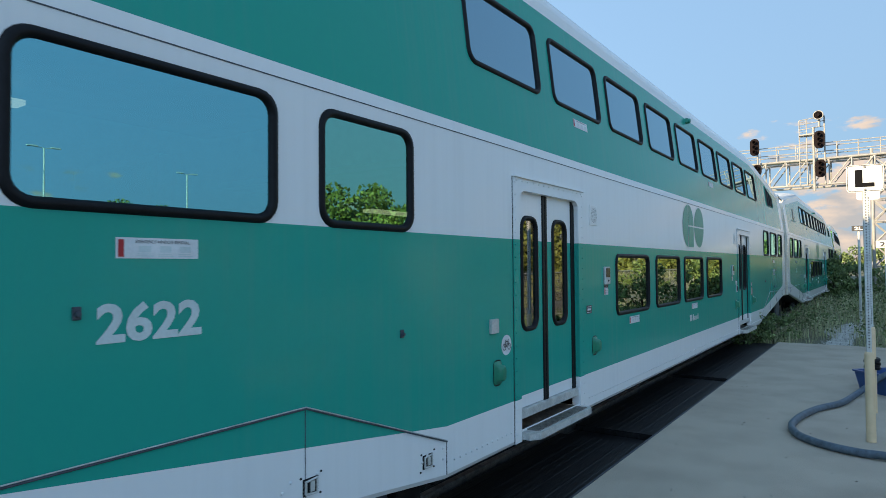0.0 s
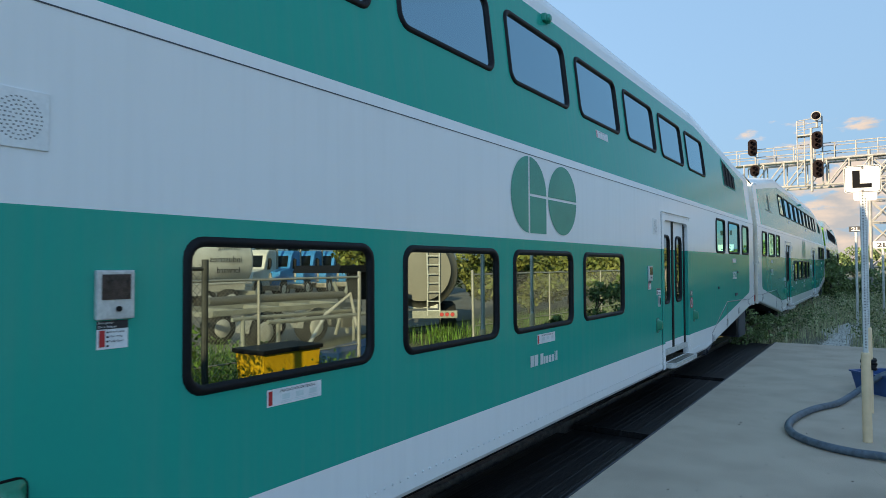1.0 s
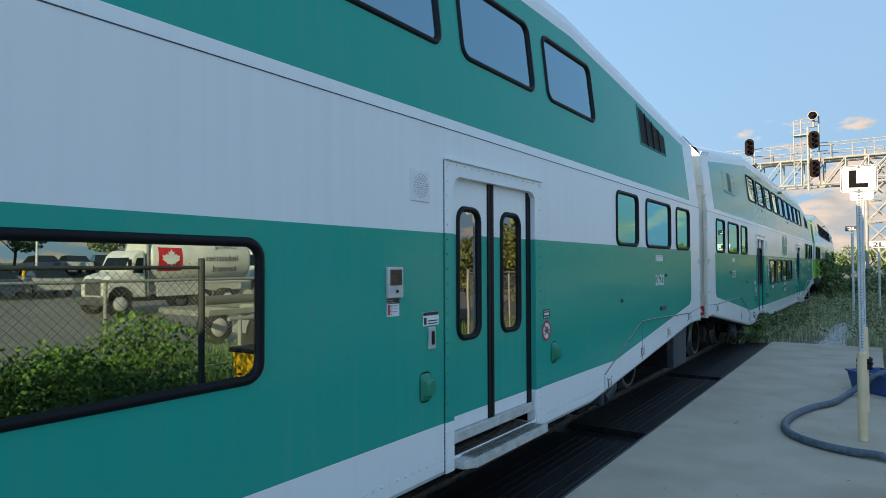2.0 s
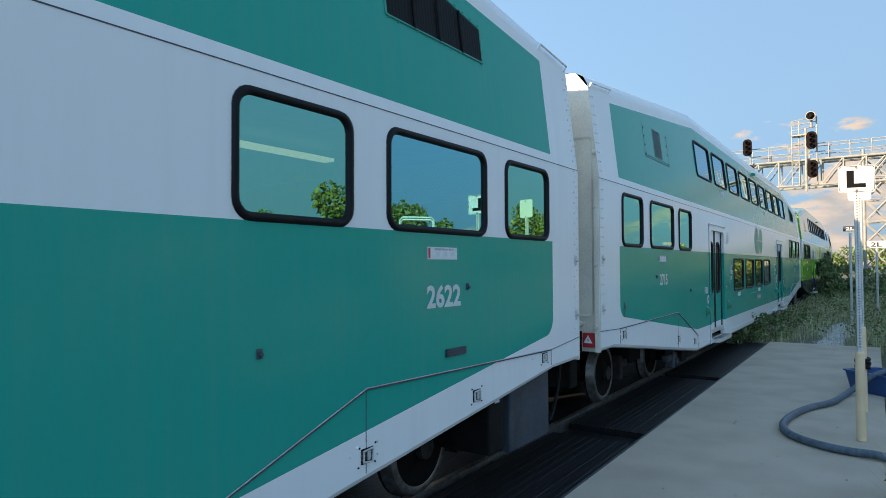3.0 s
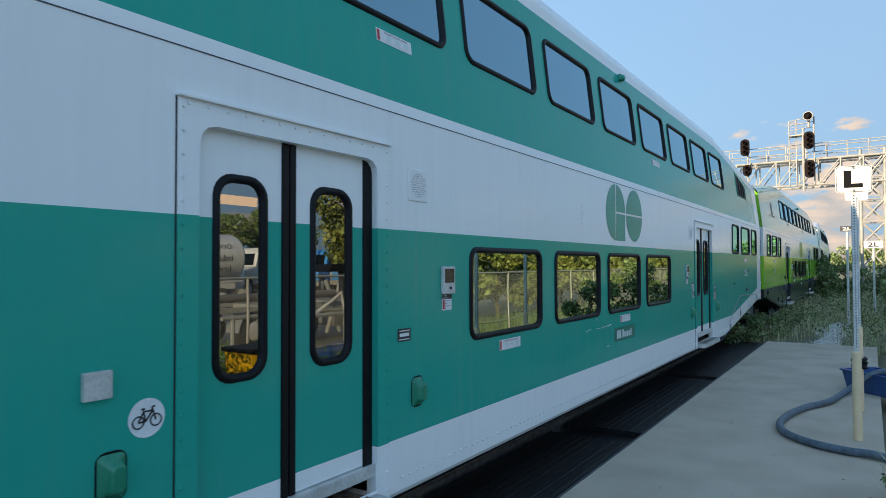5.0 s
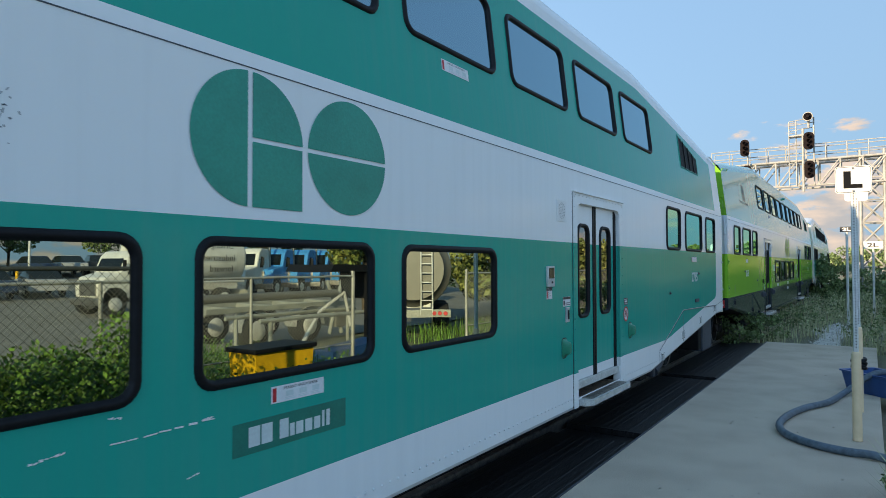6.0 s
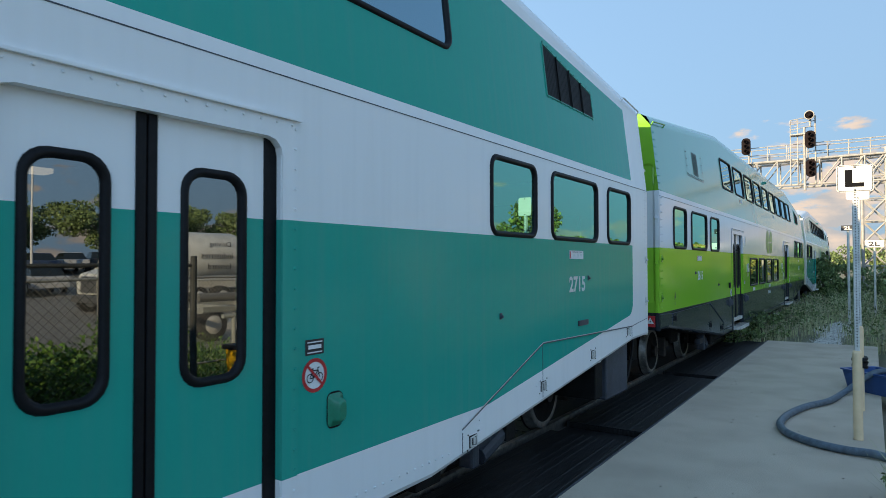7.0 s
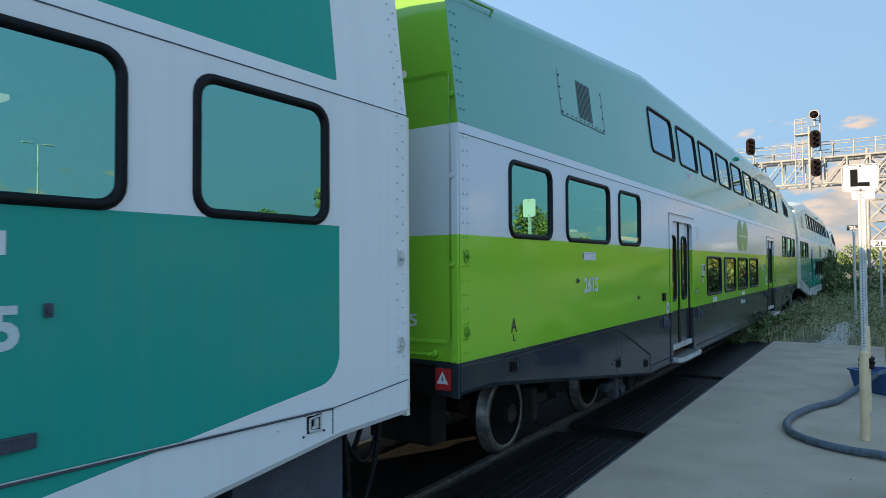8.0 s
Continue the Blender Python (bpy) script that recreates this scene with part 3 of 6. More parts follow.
def bicycle(coach, y, z, parent, s=1.0):
    bm = bmesh.new()
    for c in (-0.042, 0.042):
        n = 16
        for k in range(n):
            a, b = 2 * math.pi * k / n, 2 * math.pi * (k + 1) / n
            q = [(0.030, a), (0.030, b), (0.023, b), (0.023, a)]
            bm.faces.new([bm.verts.new(P(y + s * (c + r * math.cos(t)), z + s * (-0.015 + r * math.sin(t)), 0.006)) for r, t in q])
    for a, b, c, d in ((-0.042, -0.015, -0.018, 0.030), (-0.018, 0.030, 0.026, 0.030), (-0.008, -0.015, 0.026, 0.030), (-0.042, -0.015, -0.008, -0.015),
                       (-0.008, -0.015, -0.020, 0.040), (0.042, -0.015, 0.022, 0.045), (0.022, 0.045, 0.038, 0.048), (-0.030, 0.042, -0.010, 0.042)):
        stroke(bm, y + s * a, z + s * b, y + s * c, z + s * d, 0.008 * s, 0.006)
    part("bicycle_sign", bm, INK, parent)


def marker_lamp(coach, y, z, material):
    """Bulging moulded cover beside each door."""
    # flat black sheet added behind the cover to draw its dark outline
    bm = bmesh.new()
    pts = rounded(-0.070, 0.070, -0.110, 0.110, 0.045, 4)
    bm.faces.new([bm.verts.new(P(y + p, z + q, 0.003)) for p, q in pts])
    part("lamp_outline", bm, RUBBER, coach)
    bm = bmesh.new()
    loops = []
    for a, b, c, d, o in ((-0.062, 0.062, -0.10, 0.10, 0.0), (-0.058, 0.058, -0.095, 0.095, 0.012), (-0.040, 0.040, -0.072, 0.078, 0.016),
                          (-0.034, 0.034, -0.062, 0.066, 0.062), (-0.026, 0.026, -0.050, 0.052, 0.074)):
        loops.append([bm.verts.new(P(y + p, z + q, o)) for p, q in rounded(a, b, c, d, 0.025, 4)])
    for a, b in zip(loops, loops[1:]):
        for k in range(len(a)):
            bm.faces.new((a[k], a[(k + 1) % len(a)], b[(k + 1) % len(a)], b[k])).smooth = True
    bm.faces.new(loops[-1])
    part("marker_lamp_cover", bm, material, coach, "bulging moulded lamp cover")


def emergency_label(coach, y, z, w=0.40, h=0.092):
    s = sticker(coach, y - w / 2, y + w / 2, z - h / 2, z + h / 2, DECAL, "emergency_label", "white emergency window removal notice",
                [(0.26 + 0.25 * k, 0.40 + 0.25 * k, 0.30, 0.62) for k in range(3)] + [(0.24 + 0.25 * k, 0.43 + 0.25 * k, 0.10, 0.15) for k in range(3)]
                + [(0.24 + 0.25 * k, 0.40 + 0.25 * k, 0.20, 0.24) for k in range(3)], LETTER)
    words("EMERGENCY WINDOW REMOVAL", w * 0.66, h * 0.16, flank_text(y - w * 0.28, z + h * 0.24, 0.005), INK, s)
    sticker(coach, y - w * 0.475, y - w * 0.41, z - h * 0.42, z + h * 0.40, RED, "red_panel", off=0.0045, parent=s)


def brand_shapes(coach, scheme):
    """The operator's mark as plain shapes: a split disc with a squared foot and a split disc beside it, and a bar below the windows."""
    z = 2.71
    ink = TEAL
    n = 40

    def pie(yc, r, a0, a1, extra=()):
        pts = [(yc + r * math.cos(radians(a0 + (a1 - a0) * k / n)), z + r * math.sin(radians(a0 + (a1 - a0) * k / n))) for k in range(n + 1)] + list(extra)
        piece(pts)

    def piece(pts):
        bm = bmesh.new()
        bm.faces.new([bm.verts.new(P(a, b, 0.004)) for a, b in pts])
        part("mark_piece", bm, ink if scheme == "teal" else LIMEP, coach, "flat green piece of the operator mark")
    pie(12.70, 0.36, 92.5, 267.5)
    pie(12.716, 0.36, 2, 90, ((12.716, z + 0.012),))
    piece(((12.716, z - 0.36), (13.072, z - 0.36), (13.072, z - 0.012), (12.716, z - 0.012)))
    pie(13.47, 0.355, 2, 178)
    pie(13.47, 0.355, 182, 358)
    for a, b, h in ((12.70, 12.775, 0.105), (12.785, 12.86, 0.105), (12.91, 12.975, 0.105), (12.985, 13.02, 0.07), (13.03, 13.085, 0.07), (13.10, 13.155, 0.07),
                    (13.17, 13.22, 0.07), (13.235, 13.255, 0.095), (13.27, 13.30, 0.095)):
        bm = bmesh.new()
        bm.faces.new([bm.verts.new(P(p, q + (p - 12.7) * 0.0, 0.004)) for p, q in ((a, 1.09), (b, 1.09), (b, 1.09 + h), (a, 1.09 + h))])
        part("pale_bar", bm, LETTER, coach, "pale painted bar")


def bogie(coach, yc):
    bm = bmesh.new()
    for x in (0.52, -0.52):
        lo, hi = x - 0.07, x + 0.07
        box(bm, lo, hi, yc - 1.65, yc + 1.65, 0.46, 0.62, 0.03)
        box(bm, lo, hi, yc - 0.6, yc + 0.6, 0.24, 0.50, 0.04)
        for d in (-1.22, 1.22):
            box(bm, lo - 0.03, hi + 0.05, yc + d - 0.15, yc + d + 0.15, 0.27, 0.60, 0.03)
        for d in (-0.75, 0.75):
            lathe(bm, [(0.30, 0.09), (0.36, 0.11), (0.40, 0.09), (0.46, 0.11), (0.52, 0.09), (0.58, 0.11), (0.64, 0.09)], 12, "z", (x, yc + d, 0))
    box(bm, -0.9, 0.9, yc - 0.3, yc + 0.3, 0.45, 0.75, 0.03)
    part("bogie_frame", bm, DARK, coach, "dark cast bogie frame")
    for d in (-1.22, 1.22):
        bm = bmesh.new()
        for sx in (1, -1):
            xs = [(0.66, 0.452), (0.69, 0.452), (0.695, 0.425), (0.79, 0.419), (0.80, 0.41), (0.80, 0.345), (0.775, 0.33), (0.765, 0.15), (0.81, 0.11), (0.82, 0.06)]
            lathe(bm, [(sx * a, r) for a, r in xs], 32, "x", (0, 0, 0), [0, 1, 1, 1, 1, 0, 0, 0, 0])
        lathe(bm, [(-0.7, 0.085), (0.7, 0.085)], 12, "x")
        ws = part("wheelset", bm, [WHEEL, TREAD], coach, "steel wheelset with bright rims")
        ws.matrix_basis = pose(0, yc + d, 0.42)
        # axle-box and brake rigging beside the wheel
        bm = bmesh.new()
        tube(bm, [(0.82, yc + d, 0.42), (0.88, yc + d, 0.42)], 0.10, 14)
        part("axle_box", bm, RUST, coach)
        bm = bmesh.new()
        box(bm, 0.72, 0.90, yc + d + 0.47, yc + d + 0.60, 0.25, 0.62, 0.03)
        box(bm, 0.76, 0.86, yc + d + 0.55, yc + d + 0.95, 0.40, 0.52, 0.02)
        part("brake_hanger", bm, RUST, coach)


def build_coach(scheme, pane):
    coach = new("rail_coach")
    metal = ALU if scheme == "teal" else DARK
    tagged(coach, "bilevel coach in teal green and white, riveted, slightly grimy" if scheme == "teal"
           else "bilevel coach in glossy lime, white and grey-green with a charcoal skirt", "train coach", "coaches of the train")
    hull(scheme, coach)
    for w in WINDOWS:
        window(coach, *w, LOWPANE if w[2] < 2 else TOPPANE if w[2] > 3 else pane if w[1] - w[0] > 1.2 else GREENPANE)
    for a, b in DOORS:
        door(coach, a, b, scheme)
    # seams: drip rail at the fold, hinged skirt hatches at both ends
    bm = bmesh.new()
    a, b = P(END0, FOLD, 0.0), P(END1, FOLD, 0.0)
    box(bm, HALF - 0.002, HALF + 0.003, END0 + 0.004, END1 - 0.004, FOLD - 0.003, FOLD + 0.003)
    part("drip_rail", bm, GREYBOX, coach)
    for pts, tail in ((((1.09, 1.225), (3.99, 1.245), (5.40, 0.74)), 0.62), (((24.81, 1.19), (21.99, 1.25), (20.50, 0.73)), 0.62)):
        bm = bmesh.new()
        tube(bm, [P(y, z, 0.008) for y, z in pts], 0.0055, 6)
        tube(bm, [P(pts[2][0], pts[2][1], 0.001), P(pts[2][0], sill(pts[2][0]), 0.001)], 0.004, 5)
        tube(bm, [P(pts[0][0], pts[0][1], 0.001), P(pts[0][0], sill(pts[0][0]) + 0.01, 0.001)], 0.004, 5)
        tube(bm, [P(pts[1][0], pts[1][1], 0.001), P(pts[1][0], sill(pts[1][0]) + 0.01, 0.001)], 0.003, 5)
        ye = END0 if pts[0][0] < 10 else END1
        tube(bm, [P(pts[0][0], pts[0][1], 0.001), P(ye, 1.25, 0.001)], 0.004, 5)
        hg = part("skirt_hinge", bm, GREYBOX, coach, "long thin hinge of the skirt hatch")
        # paler second bar stands in for the hinge's highlight; dark on the lime coach
        bm = bmesh.new()
        tube(bm, [P(y, z + 0.009, 0.008) for y, z in pts], 0.0035, 6)
        part("hinge_highlight", bm, metal, hg, "bar for the highlight along the hinge")
    for y, z in ((1.25, 1.135), (4.03, 0.80), (5.16, 0.655), (20.66, 0.60), (22.0, 0.83), (23.36, 0.98), (24.66, 1.13)):
        bm = bmesh.new()
        box(bm, HALF - 0.01, HALF + 0.004, y - 0.060, y + 0.060, z - 0.050, z + 0.050, 0.006)
        la = part("skirt_latch", bm, BLACK, coach)
        bm = bmesh.new()
        tube(bm, [P(y - 0.045, z - 0.035, 0.012), P(y - 0.045, z + 0.035, 0.012), P(y + 0.040, z + 0.042, 0.012), P(y + 0.040, z - 0.042, 0.012), P(y - 0.045, z - 0.035, 0.012)], 0.008, 6)
        part("latch_frame", bm, metal, la)
        bm = bmesh.new()
        box(bm, HALF + 0.004, HALF + 0.016, y - 0.010, y + 0.022, z - 0.028, z + 0.030, 0.004)
        part("latch_handle", bm, metal, la)
        for a, b in ((-0.085, -0.06), (-0.075, 0.06), (0.08, 0.065), (0.075, -0.055)):
            bm = bmesh.new()
            lathe(bm, [(HALF, 0.008), (HALF + 0.006, 0.006)], 6, "x", (0, y + a, z + b))
            part("screw", bm, BLACK, la)
    # rivets: sill row, body ends
    bm = bmesh.new()
    rows = [(y, 0.585) for y in span(8.2, 17.1, 0.085)] + [(y, 0.585) for y in span(5.5, 6.4, 0.085)] + [(y, 0.585) for y in span(18.9, 20.3, 0.085)]
    for y0 in (END0 + 0.05, END0 + 0.11):
        rows += [(y0, z + (0.05 if y0 > 0.42 else 0)) for z in span(1.30, 4.05, 0.115)]
    for y0 in (END1 - 0.05, END1 - 0.11):
        rows += [(y0, z + (0.05 if y0 < 25.46 else 0)) for z in span(1.30, 4.05, 0.115)]
    for yc in (1.25, 3.98, 5.25, 20.66, 22.0, 24.55):
        rows += [(yc + a, sill(yc) + 0.16 + b) for a, b in ((-0.1, 0.03), (-0.16, -0.01), (0.1, 0.03), (0.1, -0.05))]
    rivets(bm, rows, 0.012, 0.010)
    part("rivets", bm, WHITE if scheme == "teal" else PAINT["lime"], coach, kind="stuff")
    for y, z in ((END0 + 0.09, 1.50), (END0 + 0.09, 2.11), (END1 - 0.075, 1.50), (END1 - 0.075, 2.09)):
        bm = bmesh.new()
        for p, q, o0, o1 in ((0.034, 0.055, 0.0, 0.01),):
            pts = rounded(y - p, y + p, z - q, z + q, 0.032, 4)
            a, b = [bm.verts.new(P(i, j, o0)) for i, j in pts], [bm.verts.new(P(i, j, o1)) for i, j in pts]
            for k in range(len(a)):
                bm.faces.new((a[k], a[(k + 1) % len(a)], b[(k + 1) % len(a)], b[k]))
            bm.faces.new(b)
        lathe(bm, [(HALF + 0.01, 0.016), (HALF + 0.035, 0.012)], 8, "x", (0, y, z))
        part("lamp_bracket", bm, ALU if scheme == "teal" else LIMEP, coach)
    # fittings beside the doors
    for y, z in ((6.17, 1.14), (8.38, 1.14), (16.83, 1.16), (19.05, 1.16)):
        marker_lamp(coach, y, z, EMERALD if scheme == "teal" else GREYBOX)
    bm = bmesh.new()
    box(bm, HALF, HALF + 0.03, 6.04, 6.16, 1.48, 1.60, 0.006)
    part("push_button_box", bm, metal, coach)
    d = disc(coach, 6.33, 1.36, 0.088, DECAL, 0.003, "bicycle_sticker", label="round white bicycle sticker")
    bicycle(coach, 6.33, 1.36, d)
    for y in (8.23, 18.88):
        sticker(coach, y - 0.075, y + 0.075, 1.51, 1.60, INK, "wifi_sticker", "small black notice", [(0.1, 0.9, 0.78, 0.86), (0.15, 0.85, 0.38, 0.64), (0.1, 0.9, 0.12, 0.2)], DECAL)
    d = disc(coach, 18.88, 1.39, 0.085, DECAL, 0.003, "no_bicycle_sticker", label="round white sticker with a red ring, no bicycles")
    disc(coach, 18.88, 1.39, 0.10, RED, 0.0045, "red_ring", d, r_in=0.078)
    bicycle(coach, 18.88, 1.39, d, 0.92)
    bm = bmesh.new()
    stroke(bm, 18.88 - 0.06, 1.39 + 0.06, 18.88 + 0.06, 1.39 - 0.06, 0.016, 0.0075)
    part("red_slash", bm, RED, d)
    for y in (8.77, 16.46):
        bm = bmesh.new()
        box(bm, HALF, HALF + 0.028, y - 0.082, y + 0.082, 1.82, 2.03, 0.008)
        ic = part("door_release_box", bm, ALU, coach, "grey emergency door release box")
        bm = bmesh.new()
        box(bm, HALF + 0.028, HALF + 0.031, y - 0.062, y + 0.062, 1.905, 2.012)
        part("release_window", bm, HATCH, ic, "dark hatched break-glass pane")
        bm = bmesh.new()
        lathe(bm, [(HALF + 0.028, 0.012), (HALF + 0.036, 0.012)], 10, "x", (0, y + 0.01, 1.865))
        part("lock", bm, BLACK, ic)
        s = sticker(coach, y - 0.07, y + 0.065, 1.695, 1.815, DECAL, "instruction_sticker", "white and red instructions under a black heading",
                    [(0.30, 0.38, 0.08 + 0.16 * k, 0.14 + 0.16 * k) for k in range(4)])
        for k, line in enumerate(("Break glass", "Pull ring", "Slide door")):
            words(line, 0.0058 * len(line), 0.010, flank_text(y - 0.014, 1.761 - 0.019 * k, 0.005), INK, s)
        sticker(coach, y - 0.07, y + 0.065, 1.780, 1.815, INK, "heading", off=0.0045, parent=s)
        words("Emergency", 0.062, 0.011, flank_text(y - 0.064, 1.800, 0.006), DECAL, s)
        words("Door Release", 0.078, 0.010, flank_text(y - 0.064, 1.785, 0.006), DECAL, s)
        sticker(coach, y - 0.06, y - 0.035, 1.705, 1.775, RED, "red_panel", off=0.0045, parent=s)
    sticker(coach, 16.80, 17.00, 1.60, 1.70, DECAL, "instruction_sticker", "white notice with a black heading",
            [(0.02, 0.98, 0.74, 0.98), (0.30, 0.92, 0.1, 0.18), (0.30, 0.92, 0.3, 0.38), (0.05, 0.22, 0.1, 0.6)])
    bm = bmesh.new()
    box(bm, HALF, HALF + 0.02, 16.86, 16.94, 1.43, 1.59, 0.006)
    kb = part("key_switch", bm, ALU, coach)
    bm = bmesh.new()
    box(bm, HALF + 0.02, HALF + 0.03, 16.885, 16.915, 1.46, 1.56, 0.005)
    part("switch_slot", bm, BLACK, kb)
    for y in (8.39, 16.77):
        bm = bmesh.new()
        box(bm, HALF - 0.002, HALF + 0.008, y - 0.115, y + 0.115, 2.50, 2.73, 0.003)
        sp = part("loudspeaker_plate", bm, WHITE if scheme == "teal" else PAINT["lime"], coach)
        bm = bmesh.new()
        for ring in range(1, 6):
            for k in range(6 * ring):
                a = 2 * math.pi * k / (6 * ring)
                yy, zz = y + 0.005 + 0.0165 * ring * math.cos(a), 2.615 + 0.0165 * ring * math.sin(a)
                bm.faces.new([bm.verts.new(P(yy + p, zz + q, 0.0092)) for p, q in ((-0.003, -0.003), (0.003, -0.003), (0.003, 0.003), (-0.003, 0.003))])
        part("speaker_holes", bm, INK, sp, kind="stuff")
    # small catches, plates and notices
    for y, z in ((2.74, 1.865), (4.87, 1.59), (21.13, 1.58), (23.22, 1.875)):
        bm = bmesh.new()
        box(bm, HALF, HALF + 0.012, y - 0.018, y + 0.018, z - 0.030, z + 0.026, 0.006)
        lathe(bm, [(HALF + 0.012, 0.014), (HALF + 0.03, 0.010)], 8, "x", (0, y, z - 0.005))
        part("panel_catch", bm, GREYBOX, coach)
    bm = bmesh.new()
    box(bm, HALF, HALF + 0.02, 22.90, 23.18, 1.345, 1.405, 0.008)
    pl = part("builder_plate", bm, GREYBOX, coach)
    for y in (9.80, 13.05):
        emergency_label(coach, y, 1.335)
    for y in (3.10, 22.87):
        emergency_label(coach, y, 2.135)
    for y in (8.20, 14.80):
        emergency_label(coach, y, 3.62)
    brand_shapes(coach, scheme)
    # roof camera
    bm = bmesh.new()
    c = P(13.45, 4.66, 0.0)
    box(bm, c.x - 0.01, c.x + 0.05, 13.38, 13.52, 4.62, 4.70, 0.012)
    lathe(bm, [(c.x + 0.04, 0.045), (c.x + 0.065, 0.045), (c.x + 0.08, 0.025)], 12, "x", (0, 13.45, 4.655))
    part("side_camera", bm, TEAL, coach, "small green camera housing under the roof edge")
    # intake louvre at one end, hatch with a small grille at the other
    bm = bmesh.new()
    q = [(22.30, 3.80), (23.62, 3.80), (23.62, 4.10), (22.30, 4.36)]
    bm.faces.new([bm.verts.new(P(a, b, 0.004)) for a, b in q])
    lo = part("intake_louvre", bm, BLACK, coach, "dark slatted air intake")
    bm = bmesh.new()
    for k in range(34):
        y = 22.33 + k * 0.038
        stroke(bm, y, 3.82, y, 4.34 - (y - 22.30) * 0.197, 0.012, 0.011)
    part("louvre_slats", bm, DARK, lo, kind="stuff")
    for y in (22.63, 22.96, 23.29):
        bm = bmesh.new()
        tube(bm, [P(y, 3.80, 0.012), P(y, 4.36 - (y - 22.30) * 0.197, 0.012)], 0.008, 6)
        part("louvre_mullion", bm, DARK, lo)
    bm = bmesh.new()
    for (a, b), (c, d) in zip(q, q[1:] + q[:1]):
        tube(bm, [P(a, b, 0.002), P(c, d, 0.002)], 0.010, 6)
    rivets(bm, [(y, 3.785) for y in span(22.32, 23.6, 0.12)] + [(y, 4.385 - (y - 22.30) * 0.197) for y in span(22.32, 23.6, 0.12)], 0.010, 0.008)
    part("louvre_frame", bm, TEAL, lo)
    bm = bmesh.new()
    for a, b, c, d in ((2.52, 3.66, 3.84, 3.66), (3.84, 3.66, 3.84, 4.20), (2.52, 3.66, 2.52, 4.16)):
        stroke(bm, a, b, c, d, 0.010, 0.004)
    rv = [(y, 3.69) for y in span(2.56, 3.8, 0.13)] + [(2.55, z) for z in span(3.7, 4.1, 0.13)] + [(3.81, z) for z in span(3.7, 4.15, 0.13)]
    rivets(bm, rv, 0.012, 0.008)
    ha = part("hatch_seam", bm, GREYBOX, coach)
    bm = bmesh.new()
    for k in range(10):
        y = 3.05 + k * 0.042
        stroke(bm, y, 3.72, y, 4.16, 0.022, 0.006)
    part("hatch_grille", bm, BLACK, ha)
    # unseen panels added on the far flank to keep sun off the bogie bays
    for a, b in ((0.6, 6.0), (19.8, 25.3)):
        bm = bmesh.new()
        box(bm, -1.49, -1.45, a, b, 0.12, 1.06, 0.008)
        part("far_sun_block", bm, DARK, coach)
    # underframe gear
    for yc in (3.60, 22.31):
        bogie(coach, yc)
    bm = bmesh.new()
    for y0, y1, z0 in ((5.6, 20.0, 0.30),):
        box(bm, -1.25, 1.25, y0, y1, z0, 0.46, 0.03)
    part("underframe", bm, DARK, coach)
    for a, b, z0, z1, x, mt in ((24.20, 25.05, 0.28, 1.0, 1.36, GREYBOX), (23.80, 24.06, 0.35, 0.98, 1.36, DARK), (5.05, 5.35, 0.28, 0.55, 1.30, DARK),
                                (20.15, 20.5, 0.28, 0.55, 1.30, DARK), (0.75, 1.0, 0.45, 1.0, 0.95, DARK)):
        bm = bmesh.new()
        box(bm, x - 0.7, x, a, b, z0, z1, 0.02)
        part("equipment_box", bm, mt, coach, "grey box under the coach floor")
    bm = bmesh.new()
    box(bm, -0.12, 0.12, -0.02, 0.9, 0.78, 1.0, 0.03)
    part("coupler", bm, RUST, coach)
    bm = bmesh.new()
    lathe(bm, [(0.20, 0.05), (0.22, 0.09), (0.30, 0.10), (0.36, 0.05)], 14, "y", (0.98, 0, 0.98))
    part("hose_coupling", bm, MAROON, coach, "dull red hose coupling")
    bm = bmesh.new()
    box(bm, -0.12, 0.12, 25.0, 25.9, 0.78, 1.0, 0.03)
    part("coupler", bm, RUST, coach)
    bm = bmesh.new()
    tube(bm, [(1.30, 25.12, 1.0)] + [(1.30 - 0.05 * math.sin(a), 25.12 + 0.36 * (a / math.pi), 0.92 - 0.56 * math.sin(a) ** 0.7) for a in (math.pi * k / 14 for k in range(15))] + [(1.28, 25.48, 1.02)], 0.020, 8)
    part("hanging_hose", bm, RUBBER, coach, "black hose hanging in a loop")
    bm = bmesh.new()
    tube(bm, [(1.27, 25.10, 1.0), (1.29, 25.16, 0.80), (1.27, 25.20, 0.60), (1.29, 25.14, 0.45)], 0.016, 8)
    part("hanging_hose", bm, RUBBER, coach)
    bm = bmesh.new()
    box(bm, 1.362, 1.366, 23.90, 23.98, 0.80, 0.90)
    part("data_plate", bm, DECAL, coach, "small white data plate")
    for yc in (21.15, 4.75):
        bm = bmesh.new()
        box(bm, 1.08, 1.24, yc - 0.06, yc + 0.06, 0.20, 0.72, 0.03)
        box(bm, 1.10, 1.22, yc - 0.35, yc + 0.32, 0.34, 0.46, 0.04)
        tube(bm, [(1.16, yc + 0.15, 0.26), (1.16, yc + 0.60, 0.40)], 0.09, 12)
        part("brake_cylinder", bm, GREYBOX, coach, "dusty brake cylinder and levers")
        bm = bmesh.new()
        box(bm, 1.10, 1.26, yc + 0.52, yc + 0.72, 0.32, 0.62, 0.02)
        tube(bm, [(1.25, yc + 0.55, 0.60), (1.30, yc + 0.45, 0.80), (1.30, yc + 0.60, 0.95)], 0.05, 10)
        part("levelling_valve", bm, DARK, coach)
    bm = bmesh.new()
